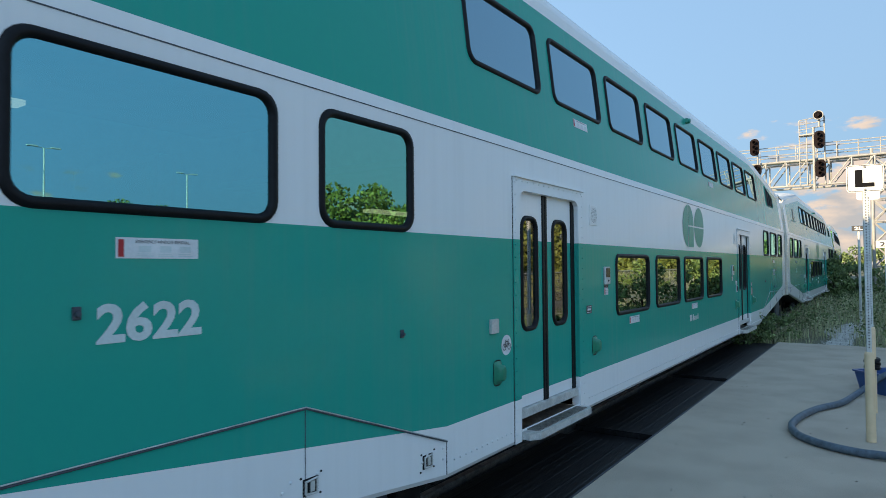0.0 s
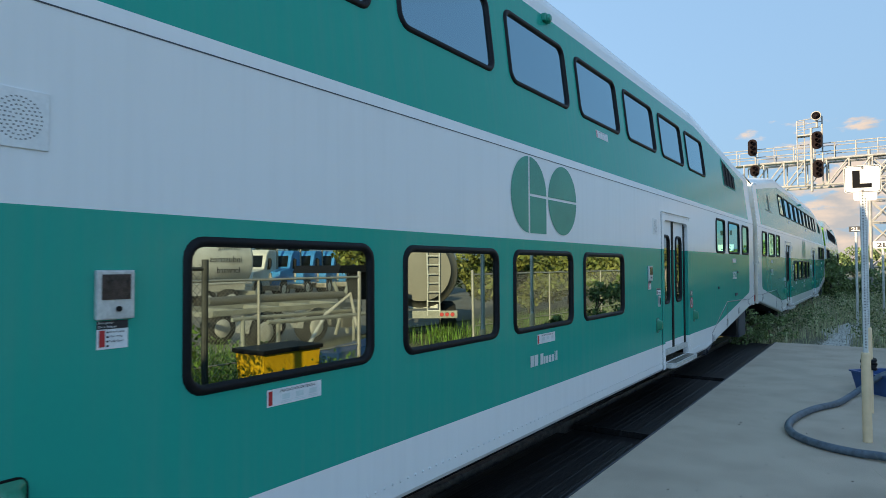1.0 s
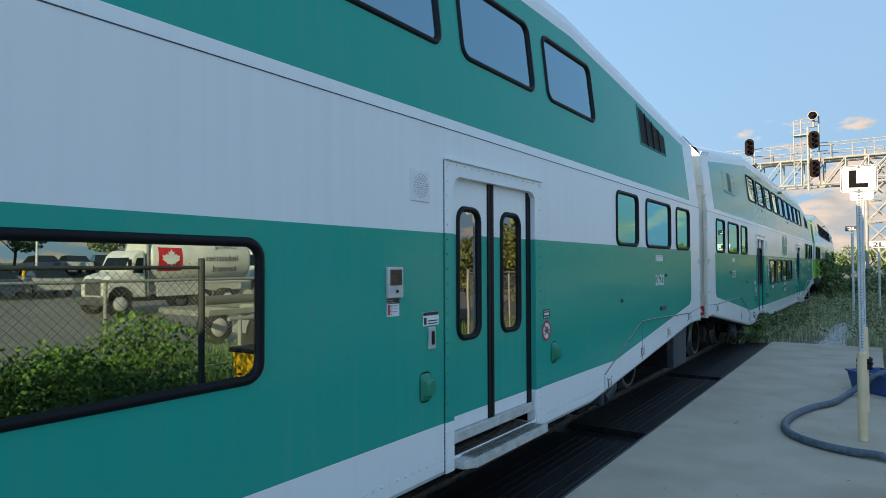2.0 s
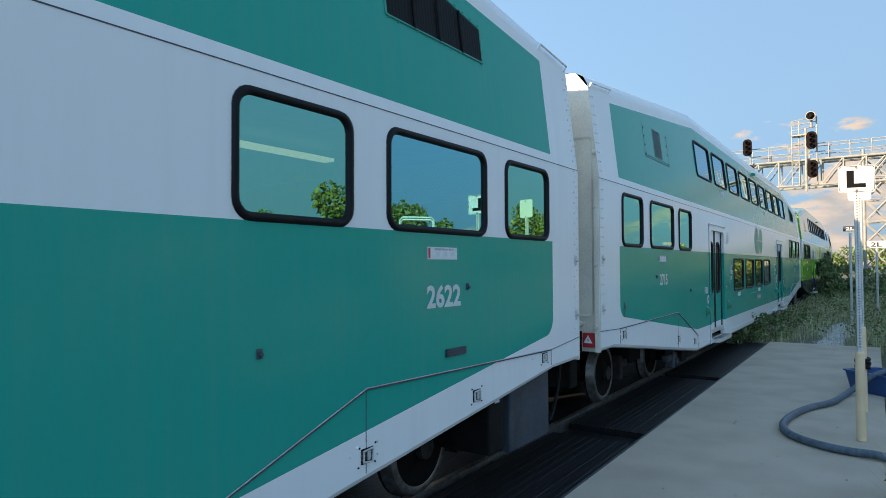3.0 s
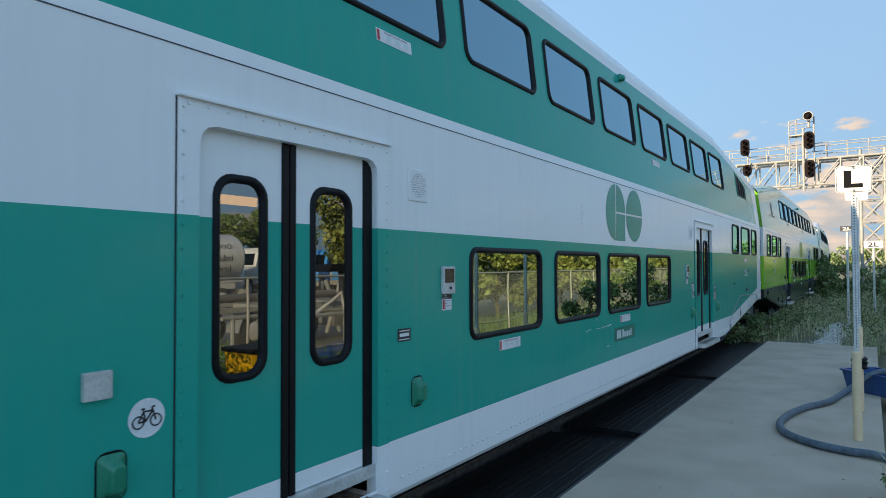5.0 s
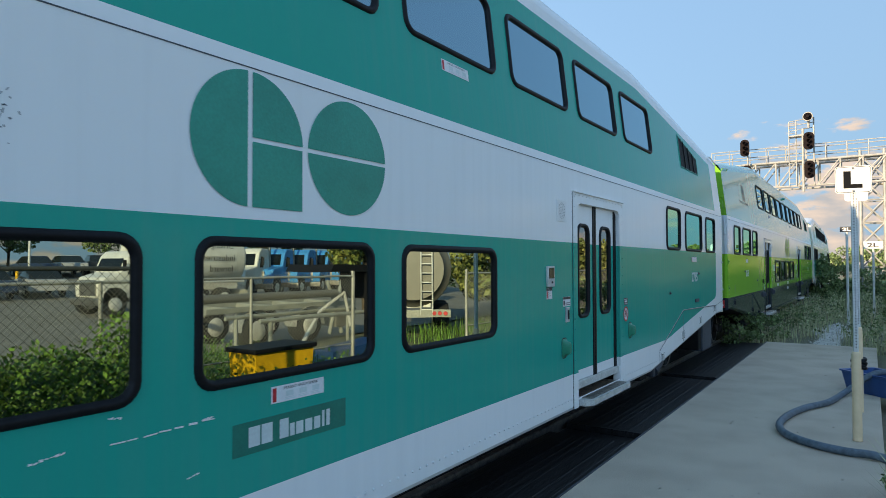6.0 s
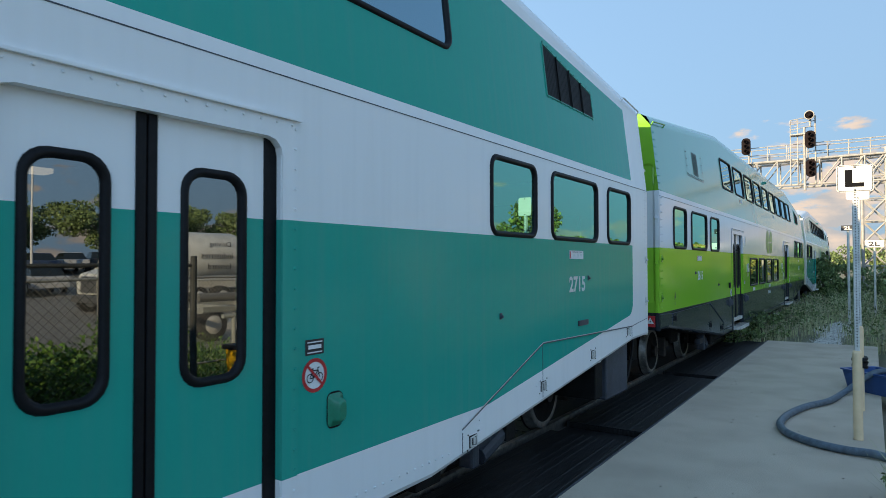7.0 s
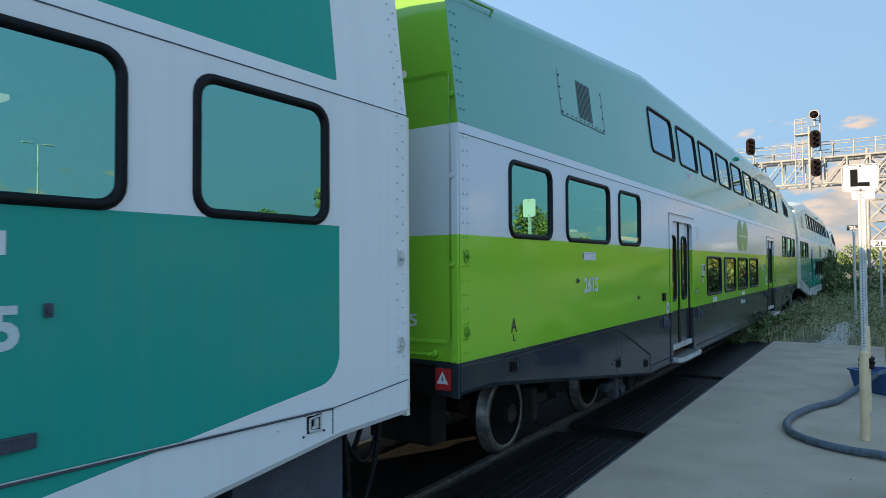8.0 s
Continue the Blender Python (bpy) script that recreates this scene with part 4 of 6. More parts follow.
    for x in (0.45, 0.62, 0.80):
        tube(bm, [(x, 0.34, 0.98)] + [(x + 0.03 * math.sin(a), 0.30 - 0.60 * (a / math.pi), 0.95 - 0.45 * math.sin(a)) for a in (math.pi * k / 10 for k in range(11))] + [(x, -0.36, 0.98)], 0.022, 8)
    part("jumper_cable", bm, RUBBER, coach, "hanging black jumper cables")
    # interior: dim lining, floors and lamp strips
    bm = bmesh.new()
    box(bm, -1.30, -1.24, 0.6, 25.3, 0.6, 4.0)
    box(bm, -1.24, 1.30, 0.6, 5.3, 1.55, 1.60)
    box(bm, -1.24, 1.30, 20.4, 25.3, 1.55, 1.60)
    box(bm, -1.24, 1.30, 5.4, 20.3, 0.60, 0.64)
    box(bm, -1.24, 1.40, 5.4, 20.3, 2.84, 2.90)
    for a, b in ((0.6, 5.3), (20.4, 25.3)):
        box(bm, -1.24, 1.36, a, b, 3.32, 3.36)
    part("interior_lining", bm, LINING, coach)
    for a, b in ((1.3, 2.6), (2.75, 3.4), (21.2, 22.3), (22.45, 23.9), (7.0, 7.9), (17.4, 18.4)):
        bm = bmesh.new()
        z = 2.78 if 5.4 < a < 20.3 else 3.27
        box(bm, -0.75, -0.60, a, b, z - 0.10, z - 0.06, 0.01)
        part("ceiling_lamp", bm, STRIP, coach, "glowing interior lamp strip")
    for a in (6.65,):
        bm = bmesh.new()
        box(bm, 0.55, 0.70, a, a + 1.2, 2.46, 2.51, 0.01)
        part("vestibule_lamp", bm, AMBER, coach, "amber vestibule lamp")
    for a in [9.2 + 0.85 * k for k in range(8)] + [1.5, 2.4, 3.3, 22.0, 22.9, 23.8]:
        bm = bmesh.new()
        z = 0.64 if 5.4 < a < 20.3 else 1.60
        box(bm, 0.25, 1.15, a, a + 0.12, z + 0.35, z + 1.05, 0.05)
        box(bm, 0.25, 1.15, a, a + 0.5, z + 0.25, z + 0.42, 0.04)
        part("seat", bm, GREYBOX, coach)
    return coach


def number_coach(coach, text, y0=2.93, wide=0.43, ink=None):
    words(text, wide, 0.175, flank_text(y0, 1.725), LETTER, coach, "fleet_number", "pale fleet number", 0.032)
    words(text, 0.46, 0.175, flank_text(22.66, 1.725), LETTER, coach, "fleet_number", "pale fleet number", 0.032)
    m = Matrix(((1, 0, 0, 0.73), (0, 0, -1, END0 - 0.034), (0, 1, 0, 1.545), (0, 0, 0, 1)))
    words(text, 0.375, 0.105, m, ink or INK, coach, "end_number", "fleet number on the end wall", 0.02)
    words("A", 0.11, 0.13, flank_text(1.215, 1.435), INK, coach, "end_letter", "", 0.01)
    words("L", 0.055, 0.06, flank_text(1.25, 1.36), INK, coach, "end_letter", "", 0.01)


def travel(t):
    """Metres that the train has come nearer since the start."""
    u = (t - 4) / 4
    # small offsets that fit the train's position to the camera's view
    view_fit = np.interp(t, (0, 0.5, 1.5, 2.5, 3.0, 3.5, 3.8, 4.5, 5.2, 5.8, 6.1, 6.5, 7.0, 7.5, 8.0),
                     (0.08, 0.067, 0.07, 0.074, 0.065, 0.032, -0.005, 0.0, -0.02, -0.022, -0.014, -0.024, -0.032, 0.015, 0.03))
    return 5.85 * t + 0.11724 * u + 0.05434 * u ** 2 - 0.85281 * u ** 3 - 0.12375 * u ** 4 + 0.56469 * u ** 5 + float(view_fit)


def track_point(y):
    """Centre line: straight beside the platform, then a gentle bend to the left."""
    d = max(0.0, y - 42.0)
    return Vector((TRACK_X - d * d / 1500.0, y, 0))


def coach_pose(y0):
    a, b = track_point(y0 + 3.6), track_point(y0 + 22.31)
    d = (b - a).normalized()
    o = a - d * 3.6
    return Matrix.Translation(o) @ pose(0, 0, 0, 0, 0, math.degrees(math.atan2(-d.x, d.y)))


first = build_coach("teal", PANE)
follower = build_coach("teal", GREENPANE)
green = build_coach("lime", GREENPANE)
coaches = {0: first, 1: follower, 2: green}
# two unseen coaches behind the camera carry the train on and shade the apron
for i in (-2, -1):
    coaches[i] = copy_thing(first, Matrix.Identity(4))
for i in (3, 4):
    coaches[i] = copy_thing(follower, Matrix.Identity(4))
number_coach(coaches[0], "2622", 2.82, 0.50)
number_coach(coaches[1], "2715")
number_coach(coaches[2], "2615", ink=DECAL)
# an unfaded patch round the lettering and pale scratches on the second coach
sticker(coaches[1], 12.60, 13.44, 1.055, 1.225, FADED, "unfaded_patch", "darker unfaded patch round the lettering", off=0.002)
for k, (a, b, c, d) in enumerate(((11.97, 1.275, 12.50, 1.285), (11.65, 1.27, 11.79, 1.29), (11.96, 1.39, 12.02, 1.38), (12.34, 1.03, 12.41, 1.04), (12.42, 1.29, 12.49, 1.295))):
    bm = bmesh.new()
    for j in range(7):
        t0, t1 = j / 7, (j + random.uniform(0.5, 1.0)) / 7
        stroke(bm, a + (c - a) * t0, b + (d - b) * t0 + random.uniform(-0.004, 0.004), a + (c - a) * t1, b + (d - b) * t1, random.uniform(0.003, 0.011), 0.003)
    part("scratch", bm, DECAL, coaches[1], "long pale scratch in the paint", kind="stuff")
for a, b in ((11.55, 2.62),):
    bm = bmesh.new()
    for j in range(16):
        y, z = a + random.gauss(0, 0.02), b + random.gauss(0, 0.05)
        stroke(bm, y, z, y + random.uniform(0.004, 0.015), z + random.uniform(-0.02, 0.02), random.uniform(0.003, 0.008), 0.003)
    part("paint_chips", bm, GREYBOX, coaches[1], kind="stuff")


# ---- ground, track and platform ----
GRASSY = mat("dry_weedy_ground", (0.12, 0.13, 0.07), 0.9, vary=0.25, scale=0.5, fine=14, bump=0.5, tint=(0.15, 0.14, 0.10))
CONCRETE = mat("worn_concrete", (0.52, 0.435, 0.35), 0.9, vary=0.14, scale=1.3, fine=90, bump=0.5, tint=(0.43, 0.355, 0.285), spec=0.2)
PAN = mat("oily_black_track_pan", (0.007, 0.007, 0.008), 0.55, vary=0.3, scale=1.4, fine=9, bump=0.9, tint=(0.012, 0.0115, 0.012), spec=0.26, stretch=(5.0, 0.5, 1.0))
YARD = mat("sunlit_asphalt_yard", (0.20, 0.195, 0.18), 0.9, vary=0.12, scale=0.4, fine=60)
GRAVEL = mat("pale_gravel", (0.58, 0.56, 0.52), 0.9, vary=0.2, scale=8, fine=70, bump=0.8)
BOLLARD = mat("faded_yellow_sleeve", (0.80, 0.58, 0.36), 0.55, vary=0.05, scale=3, fine=14, bump=0.02)
BLUE = mat("blue_plastic", (0.015, 0.07, 0.22), 0.45, vary=0.1, scale=5)
HOSE = mat("grey_blue_hose", (0.10, 0.14, 0.18), 0.55, vary=0.2, scale=18, fine=120)
SIGNW = mat("white_sign_sheet", (0.66, 0.66, 0.65), 0.4, vary=0.04, bump=0)

SIGNINK = mat("sign_black", (0.006, 0.006, 0.007), 0.6, vary=0.1, bump=0, spec=0.1)
SIGNAL = mat("dark_maroon_black_signal", (0.010, 0.006, 0.007), 0.7, vary=0.2, bump=0, spec=0.1)

bm = bmesh.new()
bm.faces.new([bm.verts.new(p) for p in ((-2500, -2500, -0.22), (2500, -2500, -0.22), (2500, 2500, -0.22), (-2500, 2500, -0.22))])
tagged(new("ground", mesh_of("ground", bm, GRASSY)), "weedy dry ground", "ground", kind="structure")

bm = bmesh.new()
box(bm, -2.305, 0.094, -14, 18.84, -0.21, 0.0, 0.012)
tagged(new("platform", mesh_of("platform", bm, CONCRETE)), "worn grey concrete apron beside the track", "platform", kind="structure")

bm = bmesh.new()
box(bm, -2.322, -2.303, -14, 18.84, -0.10, 0.005, 0.003)
tagged(new("platform_edge_strip", mesh_of("platform_edge_strip", bm, GREYBOX)), "dark steel edge strip of the apron", "edge strip", kind="structure")
pts = np.column_stack([np.random.uniform(-2.25, 0.05, 110), np.random.uniform(2.5, 18.5, 110)])
vs, fs = [], []
for x, y in pts:
    r, n = random.uniform(0.003, 0.014), len(vs)
    vs += [(x + r * math.cos(a) * random.uniform(0.5, 1.6), y + r * math.sin(a), 0.0025 + random.uniform(0, 0.004)) for a in (0.3, 1.6, 2.9, 4.3, 5.4)]
    fs.append(tuple(range(n, n + 5)))
me = bpy.data.meshes.new("grit")
me.from_pydata(vs, [], fs)
me.materials.append(RUST)
tagged(new("grit", me), "scattered grit and dry leaf bits on the apron", "grit", kind="stuff")

# black track pans with ribs along the track, joints across it
pans = tagged(new("track_pan"), "oil-blackened ribbed pans beside and between the rails", "track pan", kind="structure")
cuts = [-14, -6, 2.95, 7.45, 7.95, 12.3, 12.62, 18.8]
for a, b in zip(cuts, cuts[1:]):
    gap = b - a < 0.6
    for x0, x1, z, ribbed in ((-3.38, -2.325, -0.12 if gap else -0.05, not gap), (-4.88, -3.54, -0.13, False), (-6.6, -5.04, -0.13, False)):
        bm = bmesh.new()
        prof = [(x0, -0.21), (x0, z)]
        x = x0 + 0.10
        while ribbed and x < x1 - 0.12:
            w = 0.02 + 0.03 * random.random()
            prof += [(x, z), (x + 0.012, z + 0.004), (x + w, z + 0.004), (x + w + 0.012, z)]
            x += w + random.choice((0.05, 0.09, 0.16))
        prof += [(x1, z), (x1, -0.21)]
        r0, r1 = [bm.verts.new((p, a + 0.012, q)) for p, q in prof], [bm.verts.new((p, b - 0.012, q)) for p, q in prof]
        for k in range(len(prof)):
            bm.faces.new((r0[k], r1[k], r1[(k + 1) % len(prof)], r0[(k + 1) % len(prof)]))
        bm.faces.new(r0)
        bm.faces.new(r1[::-1])
        part("pan_panel", bm, PAN, pans)

for sx in (-0.7175 - 0.036, 0.7175 + 0.036):
    bm = bmesh.new()
    prof = [(-0.037, -0.005), (-0.03, 0.0), (0.03, 0.0), (0.037, -0.005), (0.037, -0.035), (0.010, -0.05), (0.010, -0.15), (0.07, -0.165), (0.07, -0.175), (-0.07, -0.175), (-0.07, -0.165), (-0.010, -0.15), (-0.010, -0.05), (-0.037, -0.035)]
    rings = []
    for y in [-30, 0, 20, 42] + [42 + 8 * k for k in range(1, 16)]:
        c = track_point(y)
        rings.append([bm.verts.new((c.x + sx + a, y, b)) for a, b in prof])
    for p, q in zip(rings, rings[1:]):
        for k in range(len(prof)):
            bm.faces.new((p[k], p[(k + 1) % len(prof)], q[(k + 1) % len(prof)], q[k]))
    tagged(new("rail", mesh_of("rail", bm, STEEL)), "worn steel running rail", "rail", "running rails", "structure")

# yard on the other side of the fence
bm = bmesh.new()
def yard_z(x):
    """The yard climbs away from the line."""
    return float(np.interp(x, (8.6, 14, 20, 32, 52, 70), (-0.17, -0.17, -0.02, 0.5, 2.0, 2.4)))


rows = [[bm.verts.new((x, y, yard_z(x))) for y in (-60, -20, 20, 46)] for x in (8.6, 14, 17, 20, 26, 32, 42, 52, 70)]
for a, b in zip(rows, rows[1:]):
    for k in range(3):
        bm.faces.new((a[k], b[k], b[k + 1], a[k + 1]))
tagged(new("yard", mesh_of("yard", bm, YARD)), "sunlit asphalt lorry yard", "yard", kind="structure")


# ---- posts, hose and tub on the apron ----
# their sizes are laid out for a deck 0.19 m up and scaled about the camera's eye down to the apron at rail level, a
# tenth larger and farther out, keeping their place in its view
APRON_FROM_EYE = Matrix.Translation((0, 0, 2.04)) @ Matrix.Scale(2.04 / 1.85, 4) @ Matrix.Translation((0, 0, -2.04))


def sign_post(x, y, sleeve, height, turn, plate, text=None):
    post = thing("sign_post", "perforated steel post in a faded yellow sleeve with a white sign", "sign post", "sign posts", m=APRON_FROM_EYE @ pose(x, y, 0.19, 0, 0, turn))
    bm = bmesh.new()
    box(bm, -0.022, 0.022, -0.022, 0.022, 0.0, height, 0.003)
    p = part("upright", bm, ALU, post, "perforated square steel upright")
    bm = bmesh.new()
    k = sleeve + 0.05
    while k < height - 0.05:
        bm.faces.new([bm.verts.new((a, -0.0235, k + b)) for a, b in ((-0.006, -0.006), (0.006, -0.006), (0.006, 0.006), (-0.006, 0.006))])
        k += 0.03
    part("punched_holes", bm, INK, p, kind="stuff")
    bm = bmesh.new()
    lathe(bm, [(0.0, 0.048), (0.01, 0.045), (sleeve - 0.03, 0.045), (sleeve, 0.038)], 18, "z")
    part("sleeve", bm, BOLLARD, post, "faded yellow plastic sleeve", True)
    if plate:
        w, h, z = plate
        bm = bmesh.new()
        a = [bm.verts.new((i, -0.030, j)) for i, j in rounded(-w / 2, w / 2, z - h / 2, z + h / 2, 0.03, 4)]
        b = [bm.verts.new((i, -0.024, j)) for i, j in rounded(-w / 2, w / 2, z - h / 2, z + h / 2, 0.03, 4)]
        bm.faces.new(a)
        bm.faces.new(b[::-1])
        for k in range(len(a)):
            bm.faces.new((a[k], b[k], b[(k + 1) % len(a)], a[(k + 1) % len(a)]))
        bmesh.ops.recalc_face_normals(bm, faces=bm.faces)
        s = part("sign_plate", bm, SIGNW, post, "white square sign plate")
        for zz in (z + h * 0.42, z - h * 0.42):
            bm = bmesh.new()
            lathe(bm, [(-0.045, 0.006), (-0.030, 0.013)], 8, "y", (0, 0, zz))
            part("bolt", bm, STEEL, s)
        if text:
            m = Matrix(((1, 0, 0, -w * 0.27), (0, 0, -1, -0.0315), (0, 1, 0, z - h * 0.32), (0, 0, 0, 1)))
            words(text, w * 0.52, h * 0.64, m, SIGNINK, s, "lettering", "bold black letter", 0.05)
            bm = bmesh.new()
            o, q = rounded(-w / 2 + 0.006, w / 2 - 0.006, z - h / 2 + 0.006, z + h / 2 - 0.006, 0.028, 4), rounded(-w / 2 + 0.011, w / 2 - 0.011, z - h / 2 + 0.011, z + h / 2 - 0.011, 0.025, 4)
            vo, vq = [bm.verts.new((i, -0.0312, j)) for i, j in o], [bm.verts.new((i, -0.0312, j)) for i, j in q]
            for k in range(len(vo)):
                bm.faces.new((vo[k], vo[(k + 1) % len(vo)], vq[(k + 1) % len(vo)], vq[k]))
            part("border_line", bm, SIGNINK, s)
    return post


sign_post(-0.14, 8.01, 0.93, 2.88, 8, (0.33, 0.285, 2.745), "L")
sign_post(-0.14, 9.60, 1.06, 2.95, 8, (0.25, 0.30, 2.80))

bm = bmesh.new()
for k, (a, b) in enumerate(((0.0, 0.0),)):
    o, i = rounded(-0.53, 0.53, -0.30, 0.30, 0.06, 4), rounded(-0.50, 0.50, -0.27, 0.27, 0.05, 4)
    rings = [[bm.verts.new((x * s, y * s, z)) for x, y in src] for src, s, z in ((o, 0.88, 0.0), (o, 1.0, 0.27), (o, 1.05, 0.275), (o, 1.05, 0.295), (i, 1.0, 0.295), (i, 0.9, 0.03))]
    for p, q in zip(rings, rings[1:]):
        for j in range(len(p)):
            bm.faces.new((p[j], p[(j + 1) % len(p)], q[(j + 1) % len(p)], q[j]))
    bm.faces.new(rings[0][::-1])
    bm.faces.new(rings[-1])
thing("plastic_tub", "blue plastic drip tub standing on the apron", "tub", bm=bm, material=BLUE, m=APRON_FROM_EYE @ pose(0.18, 11.06, 0.19, 0, 0, -44))

bm = bmesh.new()
ctrl = [Vector(p) for p in ((0.42, 11.05, 0.30), (0.22, 10.95, 0.50), (0.02, 10.85, 0.50), (-0.19, 10.78, 0.34), (-0.35, 10.55, 0.23), (-0.49, 9.80, 0.232), (-0.71, 9.27, 0.232), (-0.85, 8.67, 0.232), (-0.885, 8.15, 0.232),
                            (-0.80, 7.78, 0.232), (-0.64, 7.55, 0.232), (-0.44, 7.40, 0.232), (-0.22, 7.32, 0.232), (0.06, 7.27, 0.232), (0.28, 7.20, 0.12), (0.7, 7.0, 0.075), (1.4, 6.6, 0.075))]
pts = []
for i in range(len(ctrl) - 1):
    p0, p1, p2, p3 = ctrl[max(i - 1, 0)], ctrl[i], ctrl[i + 1], ctrl[min(i + 2, len(ctrl) - 1)]
    for k in range(8):
        t = k / 8
        pts.append(0.5 * (2 * p1 + (p2 - p0) * t + (2 * p0 - 5 * p1 + 4 * p2 - p3) * t * t + (3 * p1 - p0 - 3 * p2 + p3) * t ** 3))
tube(bm, pts + [ctrl[-1]], 0.040, 12)
thing("service_hose", "grey-blue rubber hose curving over the apron", "hose", bm=bm, material=HOSE, smooth=True, m=APRON_FROM_EYE)


bm = bmesh.new()
for r, h, lift in ((0.066, 1.02, 0.012), (0.070, 0.99, -0.02), (0.064, 0.955, 0.016), (0.068, 0.925, -0.01)):
    ring = [Vector((-0.14 + r * math.cos(a), 9.60 + r * math.sin(a), h - 0.18 + lift * math.sin(a + 9 * r))) for a in (math.pi * k / 9 for k in range(19))]
    tube(bm, ring, 0.024, 8)
tube(bm, [Vector((-0.185, 9.56, 0.82)), Vector((-0.20, 9.55, 0.75)), Vector((-0.185, 9.55, 0.66)), Vector((-0.175, 9.56, 0.58))], 0.02, 8)
thing("cable_coil", "black cable wrapped round the sign post sleeve", "cable", bm=bm, material=RUBBER, smooth=True, m=APRON_FROM_EYE)


# ---- signal gantry ----
GALV = mat("weathered_galvanised_lattice", (0.33, 0.32, 0.30), 0.6, metal=0.1, vary=0.15, scale=3)


def gantry():
    g = thing("signal_gantry", "galvanised lattice signal bridge over the tracks", "signal gantry", m=pose(0, 50, 0))
    bm = bmesh.new()
    x0, x1, zb, zt, dy = -8.6, 6.0, 7.35, 9.05, 0.9
    for y in (-dy, dy):
        tube(bm, [(x0, y, zb), (x1, y, zb)], 0.075, 8)
        tube(bm, [(x0 + 0.8, y, zt), (x1, y, zt)], 0.075, 8)
        n = 11
        for k in range(n + 1):
            x = x0 + 0.8 + (x1 - x0 - 0.8) * k / n
            tube(bm, [(x, y, zb), (x, y, zt)], 0.05, 6)
            if k < n:
                xn = x0 + 0.8 + (x1 - x0 - 0.8) * (k + 1) / n
                tube(bm, [(x, y, zb), (xn, y, zt)], 0.045, 6)
    part("truss", bm, GALV, g, "lattice girder")
    bm = bmesh.new()
    box(bm, x0 - 0.9, x1, -0.55, 0.55, zt + 0.04, zt + 0.08)
    for y in (-0.6, 0.6):
        for z in (zt + 0.55, zt + 1.1):
            tube(bm, [(x0 - 0.9, y, z), (x1, y, z)], 0.03, 6)
        for k in range(14):
            x = x0 - 0.9 + (x1 - x0 + 0.9) * k / 13
            tube(bm, [(x, y, zt), (x, y, zt + 1.1)], 0.03, 6)
    part("walkway", bm, GALV, g, "railed walkway on the girder")
    for lx in (0.20,):
        bm = bmesh.new()
        for a in (-0.65, 0.65):
            for b in (-0.8, 0.8):
                tube(bm, [(lx + a, b, -0.3), (lx + a, b, zt + 0.4)], 0.09, 8)
        for k in range(6):
            z = 0.4 + k * 1.45
            for b in (-0.8, 0.8):
                tube(bm, [(lx - 0.65, b, z), (lx + 0.65, b, z + 1.45)], 0.045, 6)
                tube(bm, [(lx + 0.65, b, z), (lx - 0.65, b, z + 1.45)], 0.045, 6)
                tube(bm, [(lx - 0.65, b, z), (lx + 0.65, b, z)], 0.045, 6)
            for a in (-0.65, 0.65):
                tube(bm, [(lx + a, -0.8, z), (lx + a, 0.8, z + 1.45)], 0.045, 6)
        part("tower", bm, GALV, g, "lattice tower leg")
    # mast with ladder cage and the signal heads
    bm = bmesh.new()
    mx = -3.62
    tube(bm, [(mx, -1.25, zb - 0.45), (mx, -1.25, 11.15), (mx + 0.34, -1.25, 11.15), (mx + 0.34, -1.25, 11.75)], 0.08, 8)
    tube(bm, [(mx + 0.62, -1.0, zb), (mx + 0.62, -1.0, 11.9)], 0.05, 6)
    for a in (-0.85, -0.42):
        tube(bm, [(mx + a, -1.0, zb), (mx + a, -1.0, 11.75)], 0.035, 6)
    for k in range(13):
        z = zb + 0.2 + k * 0.34
        tube(bm, [(mx - 0.85, -1.0, z), (mx - 0.42, -1.0, z)], 0.02, 6)
    for z in (10.75, 11.1, 11.45, 11.75):
        tube(bm, [(mx - 0.85, -1.0, z), (mx + 0.62, -1.0, z + 0.12)], 0.028, 6)
    box(bm, mx - 0.85, mx + 0.5, -1.35, -0.6, 10.66, 10.73)
    part("mast", bm, GALV, g, "signal mast with ladder and platform")

    def head(x, z, lamps, r):
        bm = bmesh.new()
        h = 0.39 * lamps / 2
        o = rounded(x - r, x + r, z - h, z + h, r * 0.9, 6)
        a, b = [bm.verts.new((i, -1.55, j)) for i, j in o], [bm.verts.new((i, -1.48, j)) for i, j in o]
        bm.faces.new(a)
        bm.faces.new(b[::-1])
        for k in range(len(a)):
            bm.faces.new((a[k], b[k], b[(k + 1) % len(a)], a[(k + 1) % len(a)]))
        box(bm, x - 0.18, x + 0.18, -1.48, -1.2, z - h * 0.8, z + h * 0.8, 0.03)
        hd = part("signal_head", bm, SIGNAL, g, "black signal head with hooded lamps")
        for k in range(lamps):
            zz = z + (k - (lamps - 1) / 2) * 0.33
            bm = bmesh.new()
            lathe(bm, [(-1.55, 0.12), (-1.80, 0.12), (-1.80, 0.105), (-1.58, 0.10)], 14, "y", (x, 0, zz))
            part("lamp_hood", bm, SIGNAL, hd)
    head(-3.27, 10.25, 3, 0.31)
    head(-3.24, 8.34, 3, 0.31)
    head(-7.15, 10.16, 3, 0.29)
    head(-7.03, 8.55, 2, 0.29)
    bm = bmesh.new()
    tube(bm, [(-7.0, -1.3, zb), (-7.0, -1.3, 9.7)], 0.06, 8)
    part("bracket_pole", bm, GALV, g)
    bm = bmesh.new()
